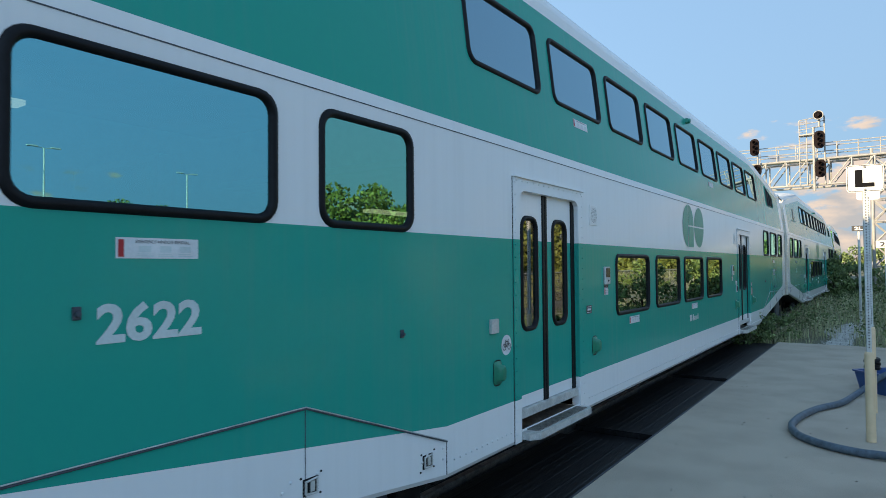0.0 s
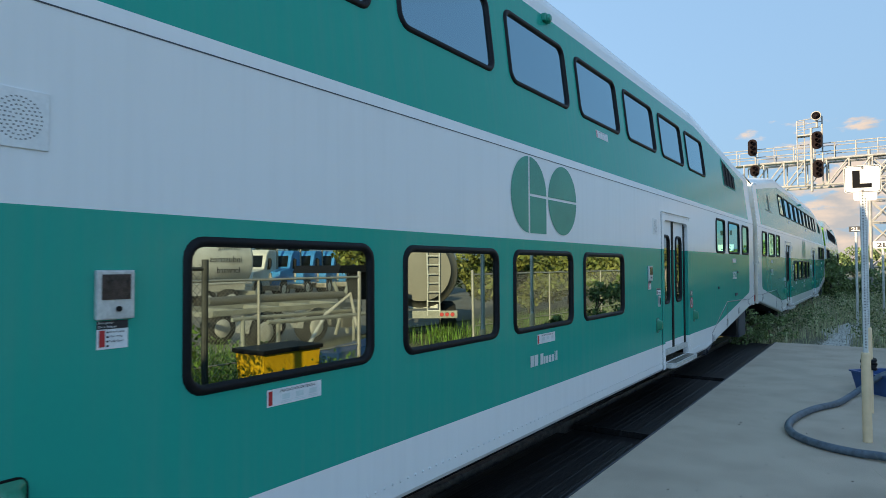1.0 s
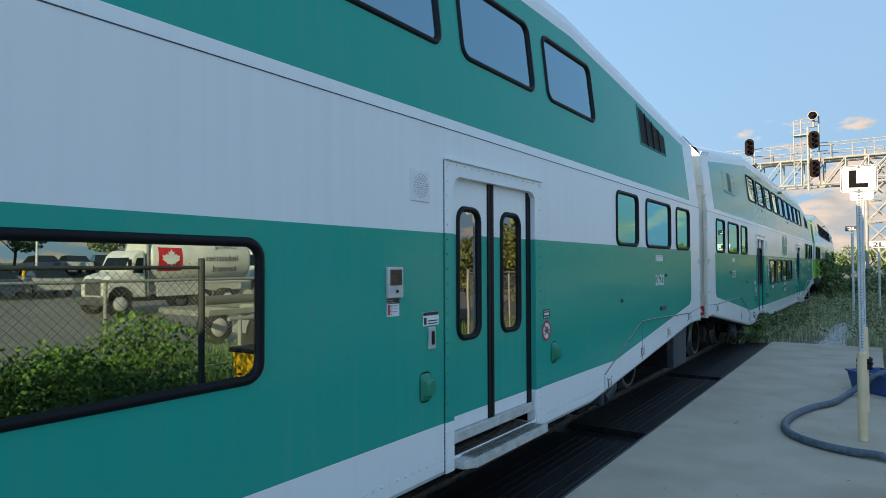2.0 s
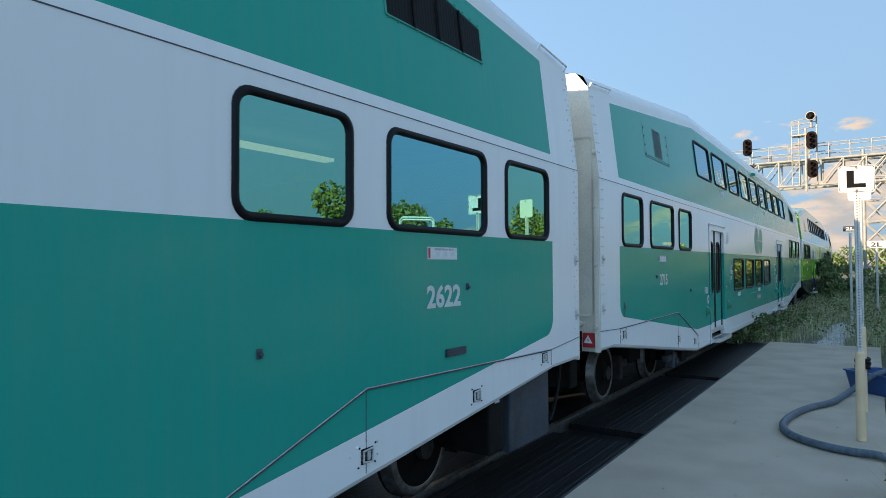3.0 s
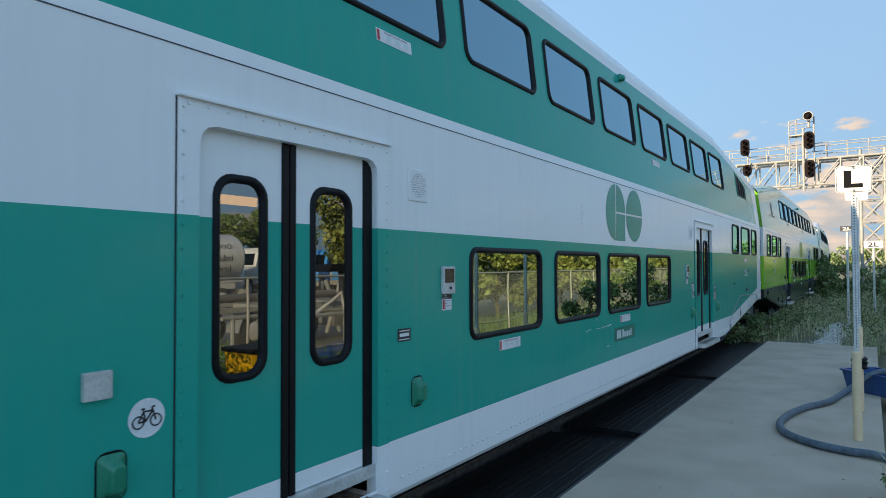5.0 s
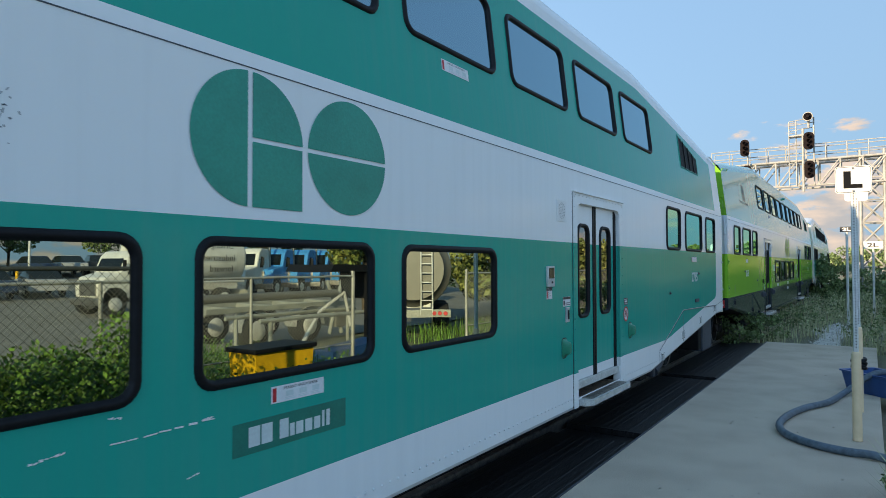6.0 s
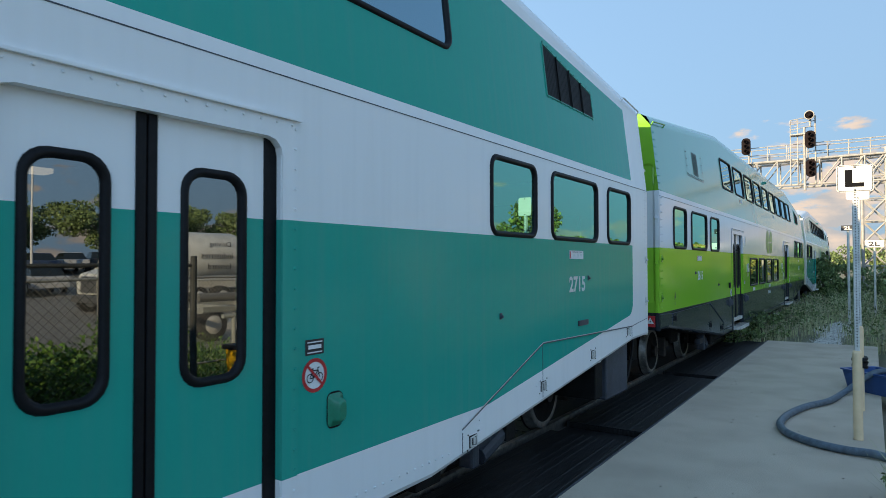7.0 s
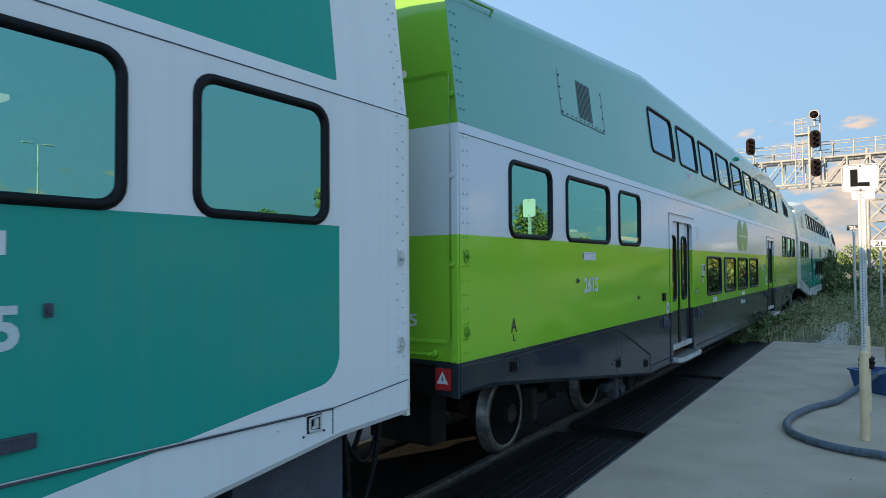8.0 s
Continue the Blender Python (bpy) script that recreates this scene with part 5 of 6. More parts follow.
    lathe(bm, [(-1.55, 0.10), (-1.5, 0.27), (-1.46, 0.27), (-1.2, 0.15)], 16, "y", (mx + 0.32, 0, 11.87))
    hd = part("signal_head", bm, SIGNAL, g, "small round top signal")
    bm = bmesh.new()
    tube(bm, [(mx + 0.32 + 0.28 * math.cos(a), -1.55, 11.87 + 0.28 * math.sin(a)) for a in (2 * math.pi * k / 18 for k in range(19))], 0.035, 6, False)
    part("signal_ring", bm, GALV, hd)
    bm = bmesh.new()
    lathe(bm, [(-1.75, 0.12), (-1.75, 0.10), (-1.57, 0.10)], 12, "y", (mx + 0.32, 0, 11.87))
    part("lamp_hood", bm, SIGNAL, hd)
    return g


gantry()

def mile_sign(x, y, h, w, dark):
    s = thing("track_sign", "small track number sign on a thin post", "sign", "track signs", m=pose(x, y, -0.22))
    bm = bmesh.new()
    tube(bm, [(0, 0, 0), (0, 0, h)], 0.04, 8)
    part("pole", bm, ALU, s)
    bm = bmesh.new()
    box(bm, -w / 2, w / 2, -0.07, -0.05, h - w * 0.45, h, 0.004)
    p = part("sign_plate", bm, INK if dark else SIGNW, s)
    m = Matrix(((1, 0, 0, -w * 0.32), (0, 0, -1, -0.072), (0, 1, 0, h - w * 0.37), (0, 0, 0, 1)))
    words("2L", w * 0.62, w * 0.29, m, SIGNW if dark else INK, p, "lettering", "track number", 0.03)
    return s


mile_sign(-0.66, 26.0, 3.56, 0.40, True)
mile_sign(0.10, 30.0, 3.15, 0.62, False)




# ---- vegetation ----
LEAF = mat("green_leaves", (0.15, 0.21, 0.075), 0.6, vary=0.2, scale=2, bump=0, island=0.45, tint=(0.075, 0.12, 0.035))
LEAFY = mat("yellow_green_leaves", (0.19, 0.20, 0.05), 0.6, vary=0.2, scale=1.2, bump=0, island=0.5, tint=(0.09, 0.13, 0.03))
FRESH = mat("fresh_green_leaves", (0.10, 0.20, 0.03), 0.6, vary=0.2, scale=1.2, bump=0, island=0.5, tint=(0.06, 0.14, 0.02))
GRASS = mat("weed_blades", (0.40, 0.44, 0.22), 0.7, vary=0.2, scale=1.5, bump=0, island=0.4, tint=(0.48, 0.44, 0.28))
STRAW = mat("dry_weed_stalks", (0.44, 0.38, 0.25), 0.8, vary=0.2, bump=0, island=0.35)
FLOWER = mat("pale_weed_flowers", (0.62, 0.60, 0.42), 0.7, vary=0.1, bump=0, island=0.2)
BARK = mat("bark", (0.10, 0.075, 0.05), 0.9, vary=0.25, scale=10, bump=0.6)
rng = np.random.default_rng(7)


def leaf_mesh(name, centres, size, material, stretch=1.6, droop=0.3):
    """Many small folded leaves, each two triangles, at the given centres."""
    n = len(centres)
    d = rng.normal(size=(n, 3))
    d[:, 2] -= droop
    d /= np.linalg.norm(d, axis=1)[:, None]
    s = np.cross(d, rng.normal(size=(n, 3)))
    s /= np.linalg.norm(s, axis=1)[:, None]
    k = size * rng.uniform(0.6, 1.3, n)[:, None]
    v = np.stack([centres - d * k * stretch / 2, centres + s * k / 2, centres + d * k * stretch / 2, centres - s * k / 2], 1).reshape(-1, 3)
    me = bpy.data.meshes.new(name)
    me.from_pydata(v.tolist(), [], np.arange(4 * n).reshape(-1, 4).tolist())
    me.materials.append(material)
    return me


def blades(name, xy, z, height, width, material, lean=0.35):
    """Grass and weed blades, each a bent strip of two quads."""
    n = len(xy)
    a = rng.uniform(0, 2 * math.pi, n)
    h = height * rng.uniform(0.45, 1.25, n)
    side = np.stack([np.cos(a), np.sin(a), np.zeros(n)], 1) * width * rng.uniform(0.6, 1.4, n)[:, None]
    out = np.stack([-np.sin(a), np.cos(a), np.zeros(n)], 1) * (h * lean * rng.uniform(0.2, 1.6, n))[:, None]
    b = np.column_stack([xy, np.full(n, z)])
    up = np.zeros((n, 3))
    up[:, 2] = h
    v = np.stack([b - side / 2, b + side / 2, b + up * 0.55 + out * 0.3 + side * 0.4, b + up * 0.55 + out * 0.3 - side * 0.4, b + up + out], 1).reshape(-1, 3)
    f = []
    for i in range(n):
        o = 5 * i
        f += [(o, o + 1, o + 2, o + 3), (o + 3, o + 2, o + 4)]
    me = bpy.data.meshes.new(name)
    me.from_pydata(v.tolist(), [], f)
    me.materials.append(material)
    return me


def plant(x, y, z, height, spread, leaves, size, material, label, name="bush", category="bush", trunk=0.0, lumps=9, seed=1):
    """A woody plant: tapered stem with limbs, and a crown of leaf clumps with gaps."""
    r = random.Random(seed)
    t = thing(name, label, category, "trees and bushes", m=pose(x, y, z, 0, 0, r.uniform(0, 360)))
    bm = bmesh.new()
    rad = 0.018 * height + 0.012
    tips = []
    tube(bm, [(0, 0, -0.1), (0.03 * height, 0, height * 0.3), (0, 0.03 * height, height * 0.62), (0.02, 0, height * 0.85)], [rad, rad * 0.8, rad * 0.5, rad * 0.2], 7)
    for k in range(lumps):
        a = 2.4 * k + r.uniform(-0.4, 0.4)
        f = (k + 0.5) / lumps
        z0 = height * (trunk * 0.8 + (0.85 - trunk * 0.8) * f * 0.75)
        reach = spread * (0.45 + 0.55 * math.sin(math.pi * min(1, 0.25 + 0.75 * (1 - f)))) * r.uniform(0.6, 1.1)
        tip = Vector((math.cos(a) * reach, math.sin(a) * reach, min(height * 0.97, z0 + height * r.uniform(0.12, 0.3))))
        tube(bm, [(0.01, 0.01, z0), tip * 0.5 + Vector((0, 0, z0 * 0.5 + 0.05 * height)), tip], [rad * 0.45, rad * 0.3, rad * 0.1], 5)
        tips.append(tip)
    tips.append(Vector((0.0, 0.0, height * 0.92)))
    part("trunk", bm, BARK, t)
    c = []
    per = leaves // len(tips)
    for tip in tips:
        q = rng.normal(size=(per, 3))
        q /= np.linalg.norm(q, axis=1)[:, None]
        q *= (rng.uniform(0.25, 1.0, per) ** 0.6)[:, None]
        q *= np.array([spread * 0.42, spread * 0.42, height * 0.16]) * r.uniform(0.75, 1.25)
        c.append(q + np.array(tip))
    c = np.concatenate(c)
    c = c[c[:, 2] > 0.03]
    cr = new("crown", leaf_mesh("crown", c, size, material))
    cr.parent = t
    return t


# weeds beyond the end of the apron
def scatter(n, x0, x1, y0, y1, keep=None):
    xy = np.column_stack([rng.uniform(x0, x1, n), rng.uniform(y0, y1, n)])
    return xy[keep(xy)] if keep else xy


clump = lambda xy: np.sin(xy[:, 0] * 2.3 + xy[:, 1] * 0.7) + np.sin(xy[:, 1] * 1.1 - xy[:, 0]) + rng.normal(0, 0.7, len(xy)) > -0.2
path = lambda xy: clump(xy) & ~((np.abs(xy[:, 0] + 1.0) < 0.38 + 0.25 * np.sin(3 * xy[:, 1])) & (xy[:, 1] < 27))
for n, a, h, w, mt, nm, lb in ((9000, (-3.1, 1.8, 18.9, 35), 0.42, 0.014, GRASS, "weeds", "green weeds and grass past the apron"),
                               (6000, (-3.3, 3.0, 30, 75), 0.65, 0.03, GRASS, "weeds", "tall green weeds along the track"),
                               (4200, (-3.0, 1.5, 18.9, 40), 0.60, 0.009, STRAW, "dry_stalks", "dry straw-coloured weed stalks")):
    xy = scatter(n, *a, keep=path)
    tagged(new(nm, blades(nm, xy, -0.22, h, w, mt)), lb, "weeds", kind="stuff")
xy = scatter(8000, -3.0, 1.5, 19.0, 45, path)
c = np.column_stack([xy, -0.22 + rng.uniform(0.15, 0.75, len(xy))])
tagged(new("weed_leaves", leaf_mesh("weed_leaves", c, 0.055, LEAF)), "broad weed leaves along the track", "weeds", kind="stuff")
xy = scatter(1500, -2.8, 1.2, 19.0, 40, path)
c = np.column_stack([xy, -0.22 + rng.uniform(0.3, 0.75, len(xy))])
tagged(new("weed_flowers", leaf_mesh("weed_flowers", c, 0.04, FLOWER, 1.0)), "small pale flowers among the weeds", "weeds", kind="stuff")

bm = bmesh.new()
ring = [(-1.05 + 0.50 * math.cos(a) * (1 + 0.35 * math.sin(3 * a) + 0.2 * math.sin(7 * a)), 23.9 + 4.6 * math.sin(a) * (1 + 0.15 * math.sin(5 * a)), -0.214) for a in (2 * math.pi * k / 30 for k in range(30))]
bm.faces.new([bm.verts.new(p) for p in ring])
tagged(new("gravel_path", mesh_of("gravel_path", bm, GRAVEL)), "pale gravel path among the weeds", "path", kind="structure")
pts = scatter(900, -1.55, -0.45, 19.2, 28.0)
tagged(new("gravel_stones", leaf_mesh("gravel_stones", np.column_stack([pts, np.full(len(pts), -0.20)]), 0.035, GRAVEL, 1.1)), "loose pale stones on the path", "gravel", kind="stuff")

# a mound of weeds leaning over the rail end of the apron, and bushes further on
for x, y, h, s, n, sd in ((-2.95, 18.6, 1.0, 0.60, 1200, 3), (-2.6, 20.0, 0.85, 0.55, 900, 4), (-2.9, 21.5, 0.7, 0.45, 600, 5), (-2.5, 25.0, 0.6, 0.5, 500, 6)):
    plant(x, y, -0.22, h, s, n, 0.055, LEAF, "low dark weed bush beside the rail", seed=sd, lumps=7)
for x, y, h, s, n, sd in ((-2.35, 44, 2.5, 0.75, 1500, 11), (-2.9, 50, 3.0, 1.0, 1500, 12), (-1.3, 48, 2.1, 0.9, 1200, 13), (-3.6, 60, 3.2, 1.3, 1500, 14), (0.9, 40, 2.4, 1.2, 1400, 15),
                          (1.15, 21, 2.3, 0.75, 1800, 16), (1.25, 17.5, 1.7, 0.65, 1500, 17), (1.05, 26, 2.0, 0.8, 1500, 18), (1.4, 31, 2.6, 1.0, 1500, 19), (1.0, 14.2, 1.0, 0.42, 900, 20)):
    plant(x, y, -0.22, h, s, n, 0.085 if y < 30 else 0.13, LEAF, "dark green bush beside the track", seed=sd)
plant(0.27, 6.75, -0.2, 0.60, 0.20, 420, 0.035, LEAF, "leafy weed beside the edge of the apron", "weed", "weed", seed=41, lumps=6)
xy = np.column_stack([rng.normal(0.23, 0.06, 140), rng.normal(6.75, 0.33, 140)])
tagged(new("weed_tuft", blades("weed_tuft", xy, -0.2, 0.52, 0.011, GRASS, 0.5)), "tuft of tall weeds growing along the apron edge", "weeds", kind="stuff")

# ---- across the apron: fence, yard and what stands there ----
WIRE = mat("galvanised_wire", (0.36, 0.36, 0.34), 0.5, metal=0.3, vary=0.1)
# the near fence gets a darker colour than the yard fence
DULLWIRE = mat("dark_fence_wire", (0.05, 0.055, 0.055), 0.6, vary=0.2)


def chain_fence(x, y0, y1, h, cell, wire, material, label):
    f = thing("chain_link_fence", label, "fence", "chain-link fences", m=pose(x, 0, -0.2))
    n = max(2, round((y1 - y0) / 2.6))
    for k in range(n + 1):
        y = y0 + (y1 - y0) * k / n
        r = 0.042 if k in (0, n) else 0.028
        bm = bmesh.new()
        tube(bm, [(0, y, 0), (0, y, h + (0.12 if k in (0, n) else 0.02))], r, 10)
        part("post", bm, material, f)
    for z in (h, 0.55):
        bm = bmesh.new()
        tube(bm, [(0.0, y0, z), (0.0, y1, z)], 0.024 if z == h else 0.016, 8)
        part("rail", bm, material, f)
    vs, fs = [], []

    def bar(p, q):
        o = len(vs)
        for c in (p, q):
            vs.extend([(c[0] - wire, c[1], c[2] + wire), (c[0] + wire, c[1], c[2] + wire), (c[0], c[1], c[2] - wire)])
        fs.extend([(o, o + 1, o + 4, o + 3), (o + 1, o + 2, o + 5, o + 4), (o + 2, o, o + 3, o + 5)])
    y = y0 - h
    while y < y1:
        a, b = max(y, y0), min(y + h, y1)
        if b > a + 0.01:
            bar((0.03, a, a - y + 0.02), (0.03, b, b - y + 0.02))
            bar((0.033, a, h + 0.06 - (a - y)), (0.033, b, h + 0.06 - (b - y)))
        y += cell * 1.414
    me = bpy.data.meshes.new("wire_mesh")
    me.from_pydata(vs, [], fs)
    me.materials.append(material)
    o = new("wire_mesh", me)
    o.parent = f
    tagged(o, kind="stuff")
    return f


chain_fence(1.75, -7.0, 5.05, 2.22, 0.075, 0.0028, DULLWIRE, "dark chain-link fence beside the apron")
chain_fence(4.0, -6.0, 10.5, 2.01, 0.055, 0.0028, WIRE, "galvanised chain-link fence along the yard")
chain_fence(4.0, 15.26, 40.0, 2.01, 0.055, 0.0028, WIRE, "galvanised chain-link fence along the yard")

for n, a, h, mt in ((14000, (2.0, 8.6, -5, 10.0), 0.42, FRESH), (2600, (4.3, 6.4, 14.5, 34), 0.5, FRESH)):
    xy = scatter(n, *a)
    tagged(new("verge_grass", blades("verge_grass", xy, -0.21, h, 0.018, mt)), "rough grass verge along the fence", "grass", kind="stuff")
# tall leafy weeds crowded between the two fences
xy = scatter(26000, 2.2, 3.8, -5.5, 5.4)
top = 1.25 + 0.20 * np.sin(xy[:, 1] * 2.1 + xy[:, 0]) + 0.15 * np.sin(xy[:, 1] * 5.3)
c = np.column_stack([xy, -0.2 + top * rng.uniform(0.05, 1.0, len(xy)) ** 0.6])
tagged(new("tall_weeds", leaf_mesh("tall_weeds", c, 0.05, FRESH)), "tall leafy weeds crowded between the fences", "weeds", kind="stuff")
xy = scatter(7000, 2.0, 8.6, -5, 9.8)
c = np.column_stack([xy, -0.2 + rng.uniform(0.05, 0.6, len(xy))])
tagged(new("verge_leaves", leaf_mesh("verge_leaves", c, 0.05, FRESH)), "leafy weeds on the verge", "weeds", kind="stuff")

TRUCKW = mat("white_truck_paint", (0.62, 0.62, 0.58), 0.3, vary=0.08, scale=2, bump=0)
TRUCKB = mat("blue_truck_paint", (0.04, 0.24, 0.56), 0.3, vary=0.08, scale=2, bump=0)
CARM = [mat(n, c, 0.3, vary=0.06, scale=2, bump=0) for n, c in (("black_car_paint", (0.02, 0.02, 0.025)), ("white_car_paint", (0.75, 0.75, 0.75)), ("silver_car_paint", (0.35, 0.36, 0.38)), ("dark_blue_car_paint", (0.03, 0.05, 0.10)))]
# pale paint greyed here to carry the dimming of its reflection in the windows
TRAILER = mat("glass_dimmed_trailer_paint", (0.30, 0.31, 0.28), 0.5, vary=0.15, scale=3)
TYRE = mat("tyre_rubber", (0.02, 0.02, 0.02), 0.85, vary=0.2)
SMOKED = mat("dark_vehicle_glass", (0.015, 0.02, 0.022), 0.08, vary=0.1, bump=0)
YELLOW = mat("yellow_bin_plastic", (0.75, 0.42, 0.02), 0.45, vary=0.08)
TANK = mat("grey_tank_shell", (0.17, 0.165, 0.15), 0.5, metal=0.3, vary=0.06, scale=2, bump=0)


def extrude_side(bm, prof, x0, x1):
    """A side outline of (y, z) carried across from x0 to x1."""
    a, b = [bm.verts.new((x0, y, z)) for y, z in prof], [bm.verts.new((x1, y, z)) for y, z in prof]
    n = len(prof)
    fs = [bm.faces.new(a), bm.faces.new(b[::-1])] + [bm.faces.new((a[k], b[k], b[(k + 1) % n], a[(k + 1) % n])) for k in range(n)]
    bmesh.ops.recalc_face_normals(bm, faces=fs)


def wheel_of(parent, x, y, r, w):
    bm = bmesh.new()
    lathe(bm, [(x, r * 0.6), (x, r * 0.93), (x + w * 0.15, r), (x + w * 0.85, r), (x + w, r * 0.93), (x + w, r * 0.6)], 20, "x", (0, y, r))
    t = part("wheel", bm, TYRE, parent)
    bm = bmesh.new()
    lathe(bm, [(x - 0.01, r * 0.2), (x - 0.01, r * 0.55), (x + 0.02, r * 0.6)], 14, "x", (0, y, r))
    part("rim", bm, ALU, t)


def tractor(x, y, turn, paint, label, bare=False):
    """A conventional bonneted lorry tractor; its nose points to -y."""
    t = thing("lorry_tractor", label, "lorry", "lorries in the yard", m=pose(x, y, yard_z(x), 0, 0, turn))
    s = 0.80 if bare else 0.0                     # bonnet shortened to fit its reflection in the camera's view
    bm = bmesh.new()
    extrude_side(bm, [(-1.66 + s, 0.75), (-1.70 + s, 1.25), (-1.56 + s, 1.60), (-0.25 + s * 0.15, 1.78), (0.10 + s * 0.08, 2.62 - s * 0.2), (0.40, 2.85 - s * 0.22), (0.66 if bare else 1.35, 2.85 - s * 0.22), (0.72 if bare else 1.45, 0.75)], -1.08, 1.08)
    bmesh.ops.bevel(bm, geom=bm.edges[:], offset=0.09, segments=2, affect="EDGES", profile=0.6)
    part("cab", bm, paint, t)
    for sx in (-1.09, 1.085):
        bm = bmesh.new()
        extrude_side(bm, [(0.14, 1.72), (0.30, 2.36), (0.58, 2.36), (0.58, 1.72)], sx, sx + 0.008)
        part("side_window", bm, SMOKED, t)
        bm = bmesh.new()
        extrude_side(bm, [(q + s * 0.9, z) for q, z in ((-1.60, 0.62), (-1.55, 0.95), (-1.32, 1.18), (-0.92, 1.18), (-0.65, 0.95), (-0.57, 0.62))], sx - 0.03 if sx < 0 else sx, sx if sx < 0 else sx + 0.03)
        part("wheel_arch", bm, BLACK, t)
    bm = bmesh.new()
    bm.faces.new([bm.verts.new(p) for p in ((-0.9, -0.24 + s * 0.14, 1.86), (0.9, -0.24 + s * 0.14, 1.86), (0.85, 0.05 + s * 0.09, 2.52 - s * 0.18), (-0.85, 0.05 + s * 0.09, 2.52 - s * 0.18))])
    bmesh.ops.solidify(bm, geom=bm.faces[:], thickness=0.03)
    part("windscreen", bm, SMOKED, t)
    bm = bmesh.new()
    box(bm, -0.6, 0.6, -1.75 + s, -1.68 + s, 0.85, 1.5, 0.03)
    part("grille", bm, STEEL, t)
    bm = bmesh.new()
    box(bm, -1.15, 1.15, -1.85 + s, -1.67 + s, 0.45, 0.75, 0.04)
    part("bumper", bm, STEEL, t)
    bm = bmesh.new()
    ye = 0.85 if bare else 1.6
    tube(bm, [(-1.0, ye, 0.8), (-1.0, ye, 3.3), (-1.0, ye + 0.12, 3.45)], 0.07, 10)
    part("exhaust_stack", bm, STEEL, t)
    for xx in (-1.12, 0.82):
        wheel_of(t, xx, -1.11 + s * 0.9, 0.50, 0.30)
    bm = bmesh.new()
    box(bm, -0.45, 0.45, -1.6 + s, 3.6, 0.55, 0.80, 0.02)
    part("chassis", bm, DARK, t)
    if not bare:
        for xx in (-1.12, 0.60):
            wheel_of(t, xx, 2.9, 0.50, 0.52)
    bm = bmesh.new()
    tube(bm, [(-1.15, -0.1, 2.2), (-1.42, -0.15, 2.2)], 0.02, 6)
    box(bm, -1.5, -1.35, -0.22, -0.14, 1.85, 2.3, 0.02)
    part("mirror", bm, BLACK, t)
    return t


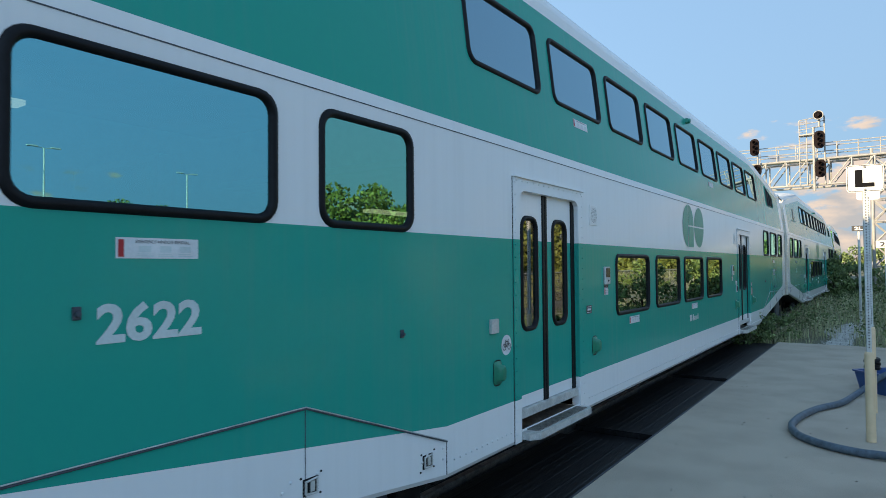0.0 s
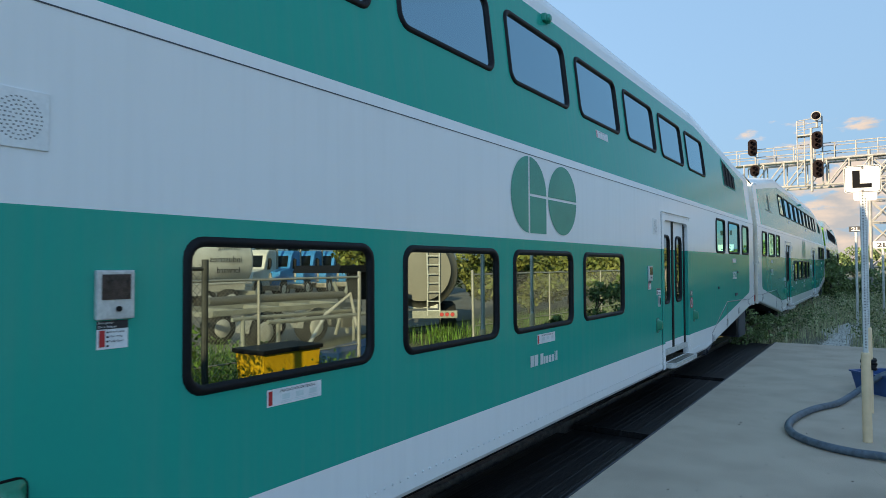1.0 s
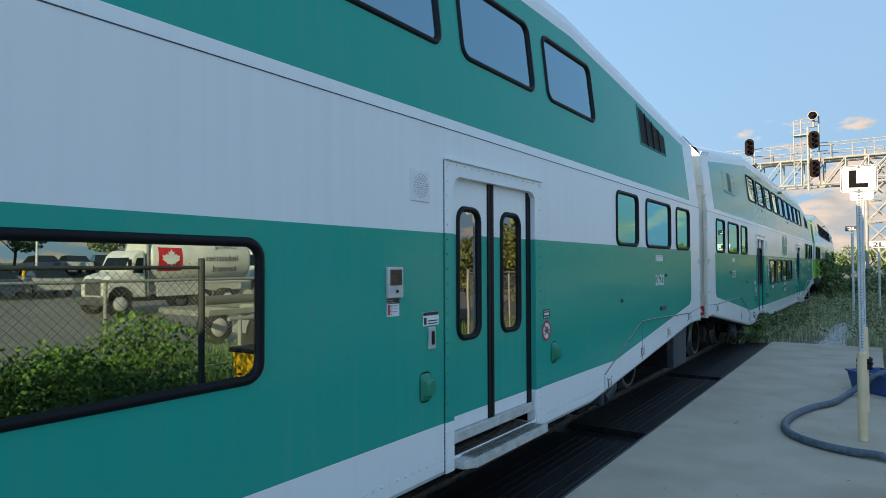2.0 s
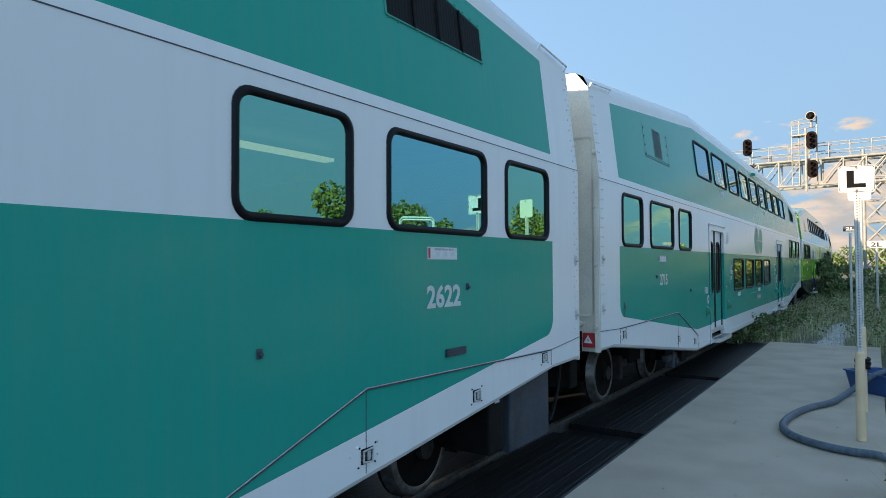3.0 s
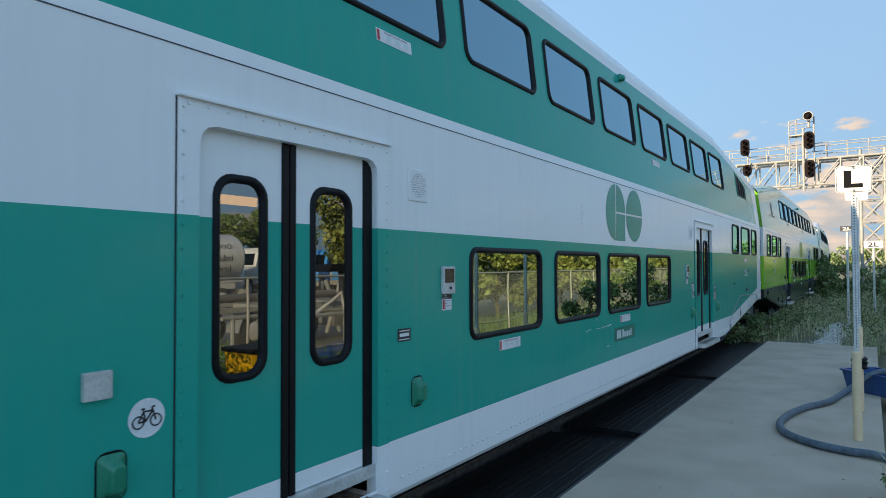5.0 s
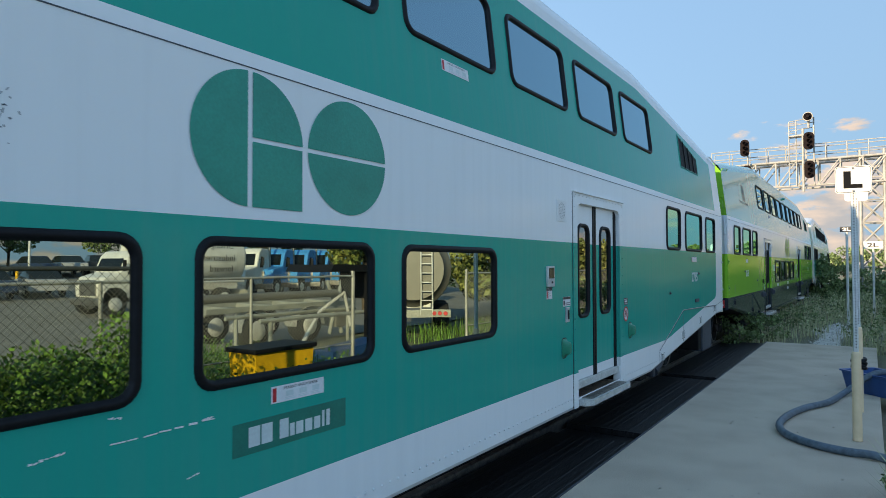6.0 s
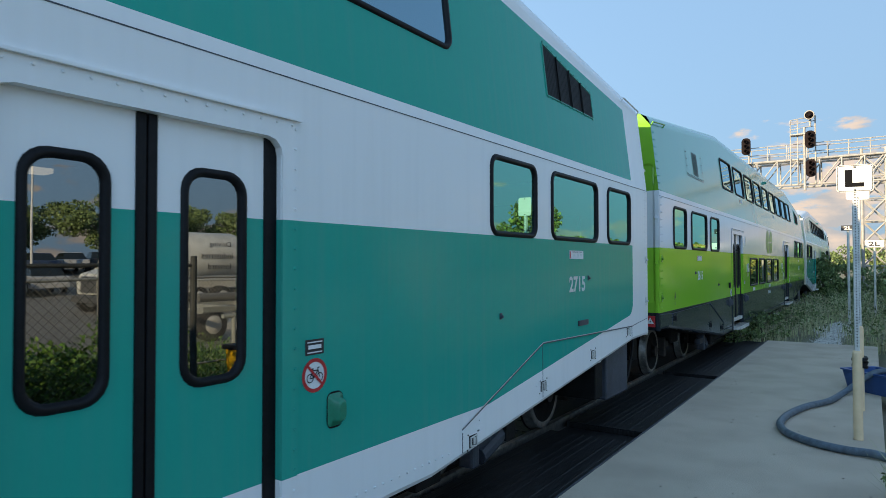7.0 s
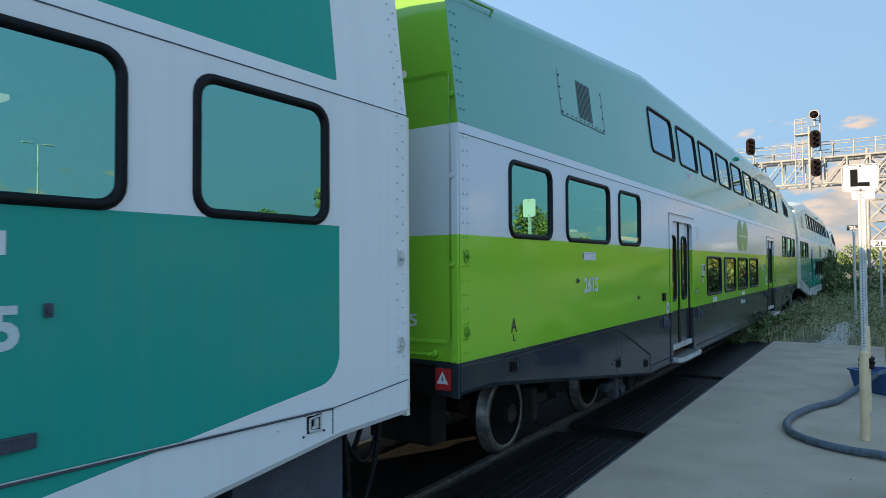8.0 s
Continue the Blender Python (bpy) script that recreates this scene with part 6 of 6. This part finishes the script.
def tank_lorry(x, y, length, label, marked, turn, zc=2.02, rz=0.80):
    """Oval road tank on its frame, long side along y."""
    t = thing("road_tank", label, "tank lorry", "lorries in the yard", m=Matrix.Translation((x, y, 0)) @ turn)
    bm = bmesh.new()
    rings = []
    for yy, s in ((0, 0.80), (0.06, 0.97), (0.16, 1.0), (length - 0.16, 1.0), (length - 0.06, 0.97), (length, 0.80)):
        rings.append([bm.verts.new((1.15 * s * math.cos(a), yy, zc + rz * s * math.sin(a))) for a in (2 * math.pi * k / 36 for k in range(36))])
    for p, q in zip(rings, rings[1:]):
        for k in range(36):
            bm.faces.new((p[k], p[(k + 1) % 36], q[(k + 1) % 36], q[k])).smooth = True
    bm.faces.new(rings[0])
    bm.faces.new(rings[-1][::-1])
    part("tank_shell", bm, TRUCKW if marked else TANK, t)
    bm = bmesh.new()
    box(bm, -0.5, 0.5, 0.2, length - 0.1, 0.9, 1.25, 0.02)
    box(bm, -1.15, -1.05, 0.3, length * 0.5, 0.75, 1.25, 0.02)
    part("chassis", bm, ALU, t)
    for yy in (length - 2.6, length - 1.35):
        for xx in (-1.15, 0.6):
            wheel_of(t, xx, yy, 0.5, 0.5)
    bm = bmesh.new()
    tube(bm, [(-1.12, 0.2, 1.28), (-1.12, length - 0.2, 1.28)], 0.06, 8)
    part("hose_tube", bm, ALU, t, "pale hose tube along the tank")
    bm = bmesh.new()
    for xx in (0.20, 0.55):
        tube(bm, [(xx, length + 0.12, 0.7), (xx, length + 0.12, zc + rz * 0.85), (xx, length - 0.2, zc + rz)], 0.025, 8)
    for k in range(8):
        tube(bm, [(0.20, length + 0.12, 0.85 + 0.28 * k), (0.55, length + 0.12, 0.85 + 0.28 * k)], 0.018, 8)
    part("ladder", bm, ALU, t)
    bm = bmesh.new()
    box(bm, -1.1, 1.1, length + 0.02, length + 0.14, 0.62, 0.85, 0.01)
    rb = part("rear_bar", bm, TRAILER, t)
    for xx in (-0.95, -0.78, -0.61, 0.61, 0.78, 0.95):
        bm = bmesh.new()
        lathe(bm, [(length + 0.14, 0.065), (length + 0.165, 0.055)], 12, "y", (xx, 0, 0.735))
        part("tail_lamp", bm, RED, rb)
    if not marked:
        for yy in (length - 0.5, length - 1.5):
            bm = bmesh.new()
            tube(bm, [(-0.55, yy, zc + rz - 0.14), (-0.55, yy, zc + rz + 0.40), (-0.47, yy, zc + rz + 0.48), (0.47, yy, zc + rz + 0.48), (0.55, yy, zc + rz + 0.40), (0.55, yy, zc + rz - 0.14)], 0.03, 8)
            part("hoop_rail", bm, TRUCKW, t, "white tubular hoop rail")
    if marked:
        bm = bmesh.new()
        n = 8
        for k in range(n):                         # red square wrapped on the shell
            a0, a1 = math.pi - 0.42 + 0.9 * k / n, math.pi - 0.42 + 0.9 * (k + 1) / n
            bm.faces.new([bm.verts.new((1.157 * math.cos(a), yy, zc + (rz + 0.007) * math.sin(a))) for yy, a in ((0.35, a0), (1.50, a0), (1.50, a1), (0.35, a1))])
        sq = part("red_square", bm, RED, t, "red square with a white leaf shape")
        bm = bmesh.new()
        pts = ((0.0, 0.95), (0.16, 0.62), (0.32, 0.70), (0.26, 0.30), (0.52, 0.48), (0.60, 0.30), (0.90, 0.30), (0.78, 0.0), (0.90, -0.12), (0.42, -0.45), (0.45, -0.62), (0.05, -0.55), (0.05, -0.95))
        pts = pts + tuple((-a, b) for a, b in pts[::-1])[:-1]
        bm.faces.new([bm.verts.new((-1.18, 0.925 - a * 0.48, zc + b * 0.44)) for a, b in pts])
        part("leaf_shape", bm, SIGNW, sq)
        for k, w in enumerate(("Driving", "industries", "forward.")):
            z = zc + 0.40 - 0.50 * k
            xx = -1.15 * math.sqrt(max(0.05, 1 - ((z + 0.13 - zc) / rz) ** 2)) - 0.05
            wd = 0.17 * len(w)
            m = Matrix(((0, 0, -1, xx), (-1, 0, 0, 4.35), (0, 1, 0, z), (0, 0, 0, 1)))
            words(w, wd, 0.30, m, INK, t, "lettering", "black lettering on the tank")
    return t


tractor(20.9, 14.35, 0, TRUCKW, "white bonneted lorry tractor with a road tank behind it", True)
tank_lorry(20.9, 15.25, 5.2, "white oval road tank on a lorry, red square and black lettering", True, pose(0, 0, yard_z(20.9)), 2.35, 1.18)
tank_lorry(8.35, 18.7, 3.6, "grey road tank with a ladder and hoop rails at its rear", False, pose(0, 0, -0.17, 0, 0, 143.8), 2.08, 1.18)
for k in range(6):
    tractor(25.0 + 0.35 * k, 24.3 + 2.25 * k, -24, TRUCKB if k else TRUCKW, ("blue" if k else "white") + " bonneted lorry tractor parked in a row")


def chassis_trailer(x, y):
    """A low trailer frame with a fat hose tube along it, twin axles and mudguards; long side along y."""
    t = thing("trailer_chassis", "pale low trailer chassis with a thick hose tube, on twin axles", "trailer", "lorries in the yard", m=pose(x, y, -0.17))
    bm = bmesh.new()
    box(bm, -1.10, -0.98, -1.6, 3.9, 0.98, 1.12, 0.02)
    box(bm, 0.98, 1.10, -1.6, 3.9, 0.98, 1.12, 0.02)
    for yy in (-1.5, -0.4, 1.0, 2.4, 3.7):
        box(bm, -1.0, 1.0, yy - 0.06, yy + 0.06, 0.95, 1.08, 0.01)
    part("frame", bm, TRAILER, t)
    bm = bmesh.new()
    tube(bm, [(-1.02, -1.7, 1.36), (-1.02, 3.1, 1.36)], 0.115, 14)
    part("hose_tube", bm, TANK, t, "thick pale hose tube")
    for yy in (0.0, 1.9):
        for xx in (-1.12, 0.66):
            wheel_of(t, xx, yy, 0.47, 0.46)
        bm = bmesh.new()
        ring = [(0.56, math.pi * k / 10) for k in range(11)]
        a = [bm.verts.new((-1.16, yy + r * math.cos(q), 0.47 + r * math.sin(q))) for r, q in ring]
        b = [bm.verts.new((-0.62, yy + r * math.cos(q), 0.47 + r * math.sin(q))) for r, q in ring]
        for k in range(10):
            bm.faces.new((a[k], b[k], b[k + 1], a[k + 1]))
        bmesh.ops.solidify(bm, geom=bm.faces[:], thickness=0.03)
        part("mudguard", bm, ALU, t)
    for yy, ang in ((2.75, 0.3), (3.3, -0.25)):
        bm = bmesh.new()
        tube(bm, [(-1.05, yy, 0.15), (-1.05, yy + ang, 1.0), (-1.0, yy + ang * 2.2, 1.75)], 0.06, 8)
        part("stay", bm, TRAILER, t)
    bm = bmesh.new()
    box(bm, -1.15, -0.5, 2.95, 3.75, 0.35, 0.9, 0.03)
    part("side_locker", bm, TANK, t)
    return t


chassis_trailer(9.3, 11.4)


def car(x, y, turn, paint, label):
    c = thing("car", label, "car", "cars in the yard", m=pose(x, y, yard_z(x), 0, 0, turn))
    bm = bmesh.new()
    extrude_side(bm, [(-2.2, 0.35), (-2.25, 0.62), (-2.05, 0.80), (-1.05, 0.95), (1.55, 0.98), (2.15, 0.92), (2.2, 0.35)], -0.88, 0.88)
    bmesh.ops.bevel(bm, geom=bm.edges[:], offset=0.07, segments=2, affect="EDGES", profile=0.6)
    part("body", bm, paint, c)
    bm = bmesh.new()
    q = [(-1.05, 0.93, 0.80), (-0.35, 1.40, 0.62), (1.05, 1.42, 0.62), (1.75, 0.95, 0.78)]
    l0, r0 = [bm.verts.new((-w, yy, z)) for yy, z, w in q], [bm.verts.new((w, yy, z)) for yy, z, w in q]
    bm.faces.new(l0)
    bm.faces.new(r0[::-1])
    for k in range(4):
        bm.faces.new((l0[k], r0[k], r0[(k + 1) % 4], l0[(k + 1) % 4]))
    bmesh.ops.recalc_face_normals(bm, faces=bm.faces)
    part("cabin_glass", bm, SMOKED, c)
    bm = bmesh.new()
    box(bm, -0.60, 0.60, -0.32, 1.03, 1.40, 1.45, 0.02)
    part("roof", bm, paint, c)
    for yy in (-1.35, 1.35):
        for xx in (-0.90, 0.70):
            wheel_of(c, xx, yy, 0.33, 0.2)
    return c


NAMES = ("black", "white", "silver", "dark blue")
for k in range(22):
    p = k * 2 % 4 if k % 3 else (k + 1) % 4
    near = k < 8
    car(31.0 + 0.4 * (k % 2) if near else 43.0 + (k % 3), -3.0 + 2.75 * k if near else -6.0 + 2.7 * (k - 8), 96 + 6 * (k % 3), CARM[p], f"{NAMES[p]} parked car in the sunlit yard")
for k in range(4):
    bm = bmesh.new()
    tube(bm, [(0, 0, 0), (0, 0, 1.15)], 0.09, 12)
    thing("bollard", "yellow steel bollard between parked cars", "bollard", "yard bollards", bm=bm, material=YELLOW, m=pose(36.0, 1.5 + 5.2 * k, yard_z(36.0)))

bm = bmesh.new()
extrude_side(bm, [(-0.58, 0.0), (-0.66, 0.78), (0.66, 0.78), (0.58, 0.0)], -0.35, 0.35)
bn = thing("waste_bin", "yellow plastic bin with a black lid beside the fence", "bin", m=pose(3.40, 7.72, -0.21))
part("tub", bm, YELLOW, bn)
bm = bmesh.new()
box(bm, -0.40, 0.40, -0.70, 0.70, 0.78, 0.86, 0.02)
part("lid", bm, BLACK, bn)

# loading skid behind the fence: frame, pipes, black canopy
sk = thing("loading_skid", "pale steel pipe skid under a black canopy", "pipe skid", m=pose(6.2, 11.5, -0.17))
bm = bmesh.new()
for yy in (-1.9, 1.9):
    for xx in (-0.6, 0.6):
        tube(bm, [(xx, yy, 0), (xx, yy, 1.0)], 0.05, 8)
tube(bm, [(-0.6, -2.2, 1.0), (-0.6, 2.2, 1.0)], 0.05, 8)
tube(bm, [(0.6, -2.2, 1.0), (0.6, 2.2, 1.0)], 0.05, 8)
part("frame", bm, TRAILER, sk)
bm = bmesh.new()
tube(bm, [(0, -0.4, 0.3), (0.2, 0.4, 1.0), (0.0, 1.1, 1.5), (0.0, 1.4, 0.5)], 0.05, 10)
part("loading_arm", bm, ALU, sk)
bm = bmesh.new()
extrude_side(bm, [(-0.2, 2.05), (-0.1, 2.24), (1.7, 2.24), (1.9, 2.16), (2.0, 1.3), (1.9, 1.3), (1.8, 2.08)], -0.8, 0.8)
part("canopy", bm, BLACK, sk)
bm = bmesh.new()
box(bm, -0.78, -0.64, 1.16, 1.30, 0.0, 2.06, 0.02)
part("canopy_post", bm, BLACK, sk)
bm = bmesh.new()
extrude_side(bm, [(-0.9, 0.0), (-0.9, 0.25), (1.0, 0.38), (1.0, 0.0)], -1.5, -0.75)
part("spill_cover", bm, BLUE, sk)

# lamp posts of the yard
for x, y, h in ((38, 15.0, 9.0), (40, 19.5, 9.0), (46, 34.0, 9.0)):
    lp = thing("lamp_post", "slim yard lamp post with a double head", "lamp post", "yard lamp posts", m=pose(x, y, yard_z(x)))
    bm = bmesh.new()
    tube(bm, [(0, 0, 0), (0, 0, h)], [0.09, 0.05], 10)
    part("pole", bm, ALU, lp)
    for s in (-1, 1):
        bm = bmesh.new()
        tube(bm, [(0, 0, h), (0, s * 0.5, h + 0.06)], 0.03, 6)
        box(bm, -0.12, 0.12, s * 0.7 - 0.3, s * 0.7 + 0.3, h + 0.04, h + 0.13, 0.02)
        part("lamp_head", bm, ALU, lp)

# tree belts behind the yard and beside the line
base = plant(14.5, 23.0, -0.2, 5.7, 2.1, 5200, 0.17, LEAFY, "sunlit yellow-green tree at the edge of the yard", "tree", "tree", 0.25, 12, 31)
second = plant(8.2, 27.0, -0.2, 3.5, 1.9, 5200, 0.15, LEAFY, "bushy yellow-green tree behind the fence", "tree", "tree", 0.1, 13, 32)
third = plant(52.0, 6.0, 1.9, 6.0, 3.6, 8200, 0.17, LEAF, "leafy tree in the belt behind the yard", "tree", "tree", 0.2, 13, 33)
for k, (x, y) in enumerate(((7.2, 22.8), (7.0, 31), (9.5, 34.5), (7.5, 38), (10.5, 42), (5.6, 45), (5.2, 50), (6.0, 55), (5.0, 61), (6.4, 67), (4.8, 74), (9.0, 54))):
    copy_thing(second, pose(x, y, -0.2, 0, 0, 70 * k))
for k in range(16):
    copy_thing(third, pose(52 + 3 * math.sin(2.1 * k), -32 + 5.6 * k, 1.9, 0, 0, 53 * k))
for k, (x, y) in enumerate(((19, 33), (25, 37), (14, 39))):
    copy_thing(base, pose(x, y, -0.2, 0, 0, 100 * k))
far = plant(4.0, 80.0, -0.22, 5.0, 2.6, 2400, 0.26, LEAF, "dark tree far along the line", "tree", "tree", 0.1, 12, 34)
for k, (x, y) in enumerate(((7, 92), (1.5, 105), (10, 110), (-4, 135), (4, 140), (-14, 160), (-25, 170), (12, 150))):
    copy_thing(far, pose(x, y, -0.22, 0, 0, 77 * k))


# ---- last: what moves ----
def motions():
    steps = [0.25 * k for k in range(33)]
    for i, c in coaches.items():
        base = 24.57 + PITCH * (i - 1)
        walk(c, [(t, coach_pose(base - travel(t))) for t in steps])
        for w in [o for o in c.children if o.name.startswith("wheelset")]:
            at = w.matrix_basis.translation.copy()
            walk(w, [(0.1 * k, pose(at.x, at.y, at.z, math.degrees(travel(0.1 * k) / 0.42) % 360.0)) for k in range(81)])


motions()
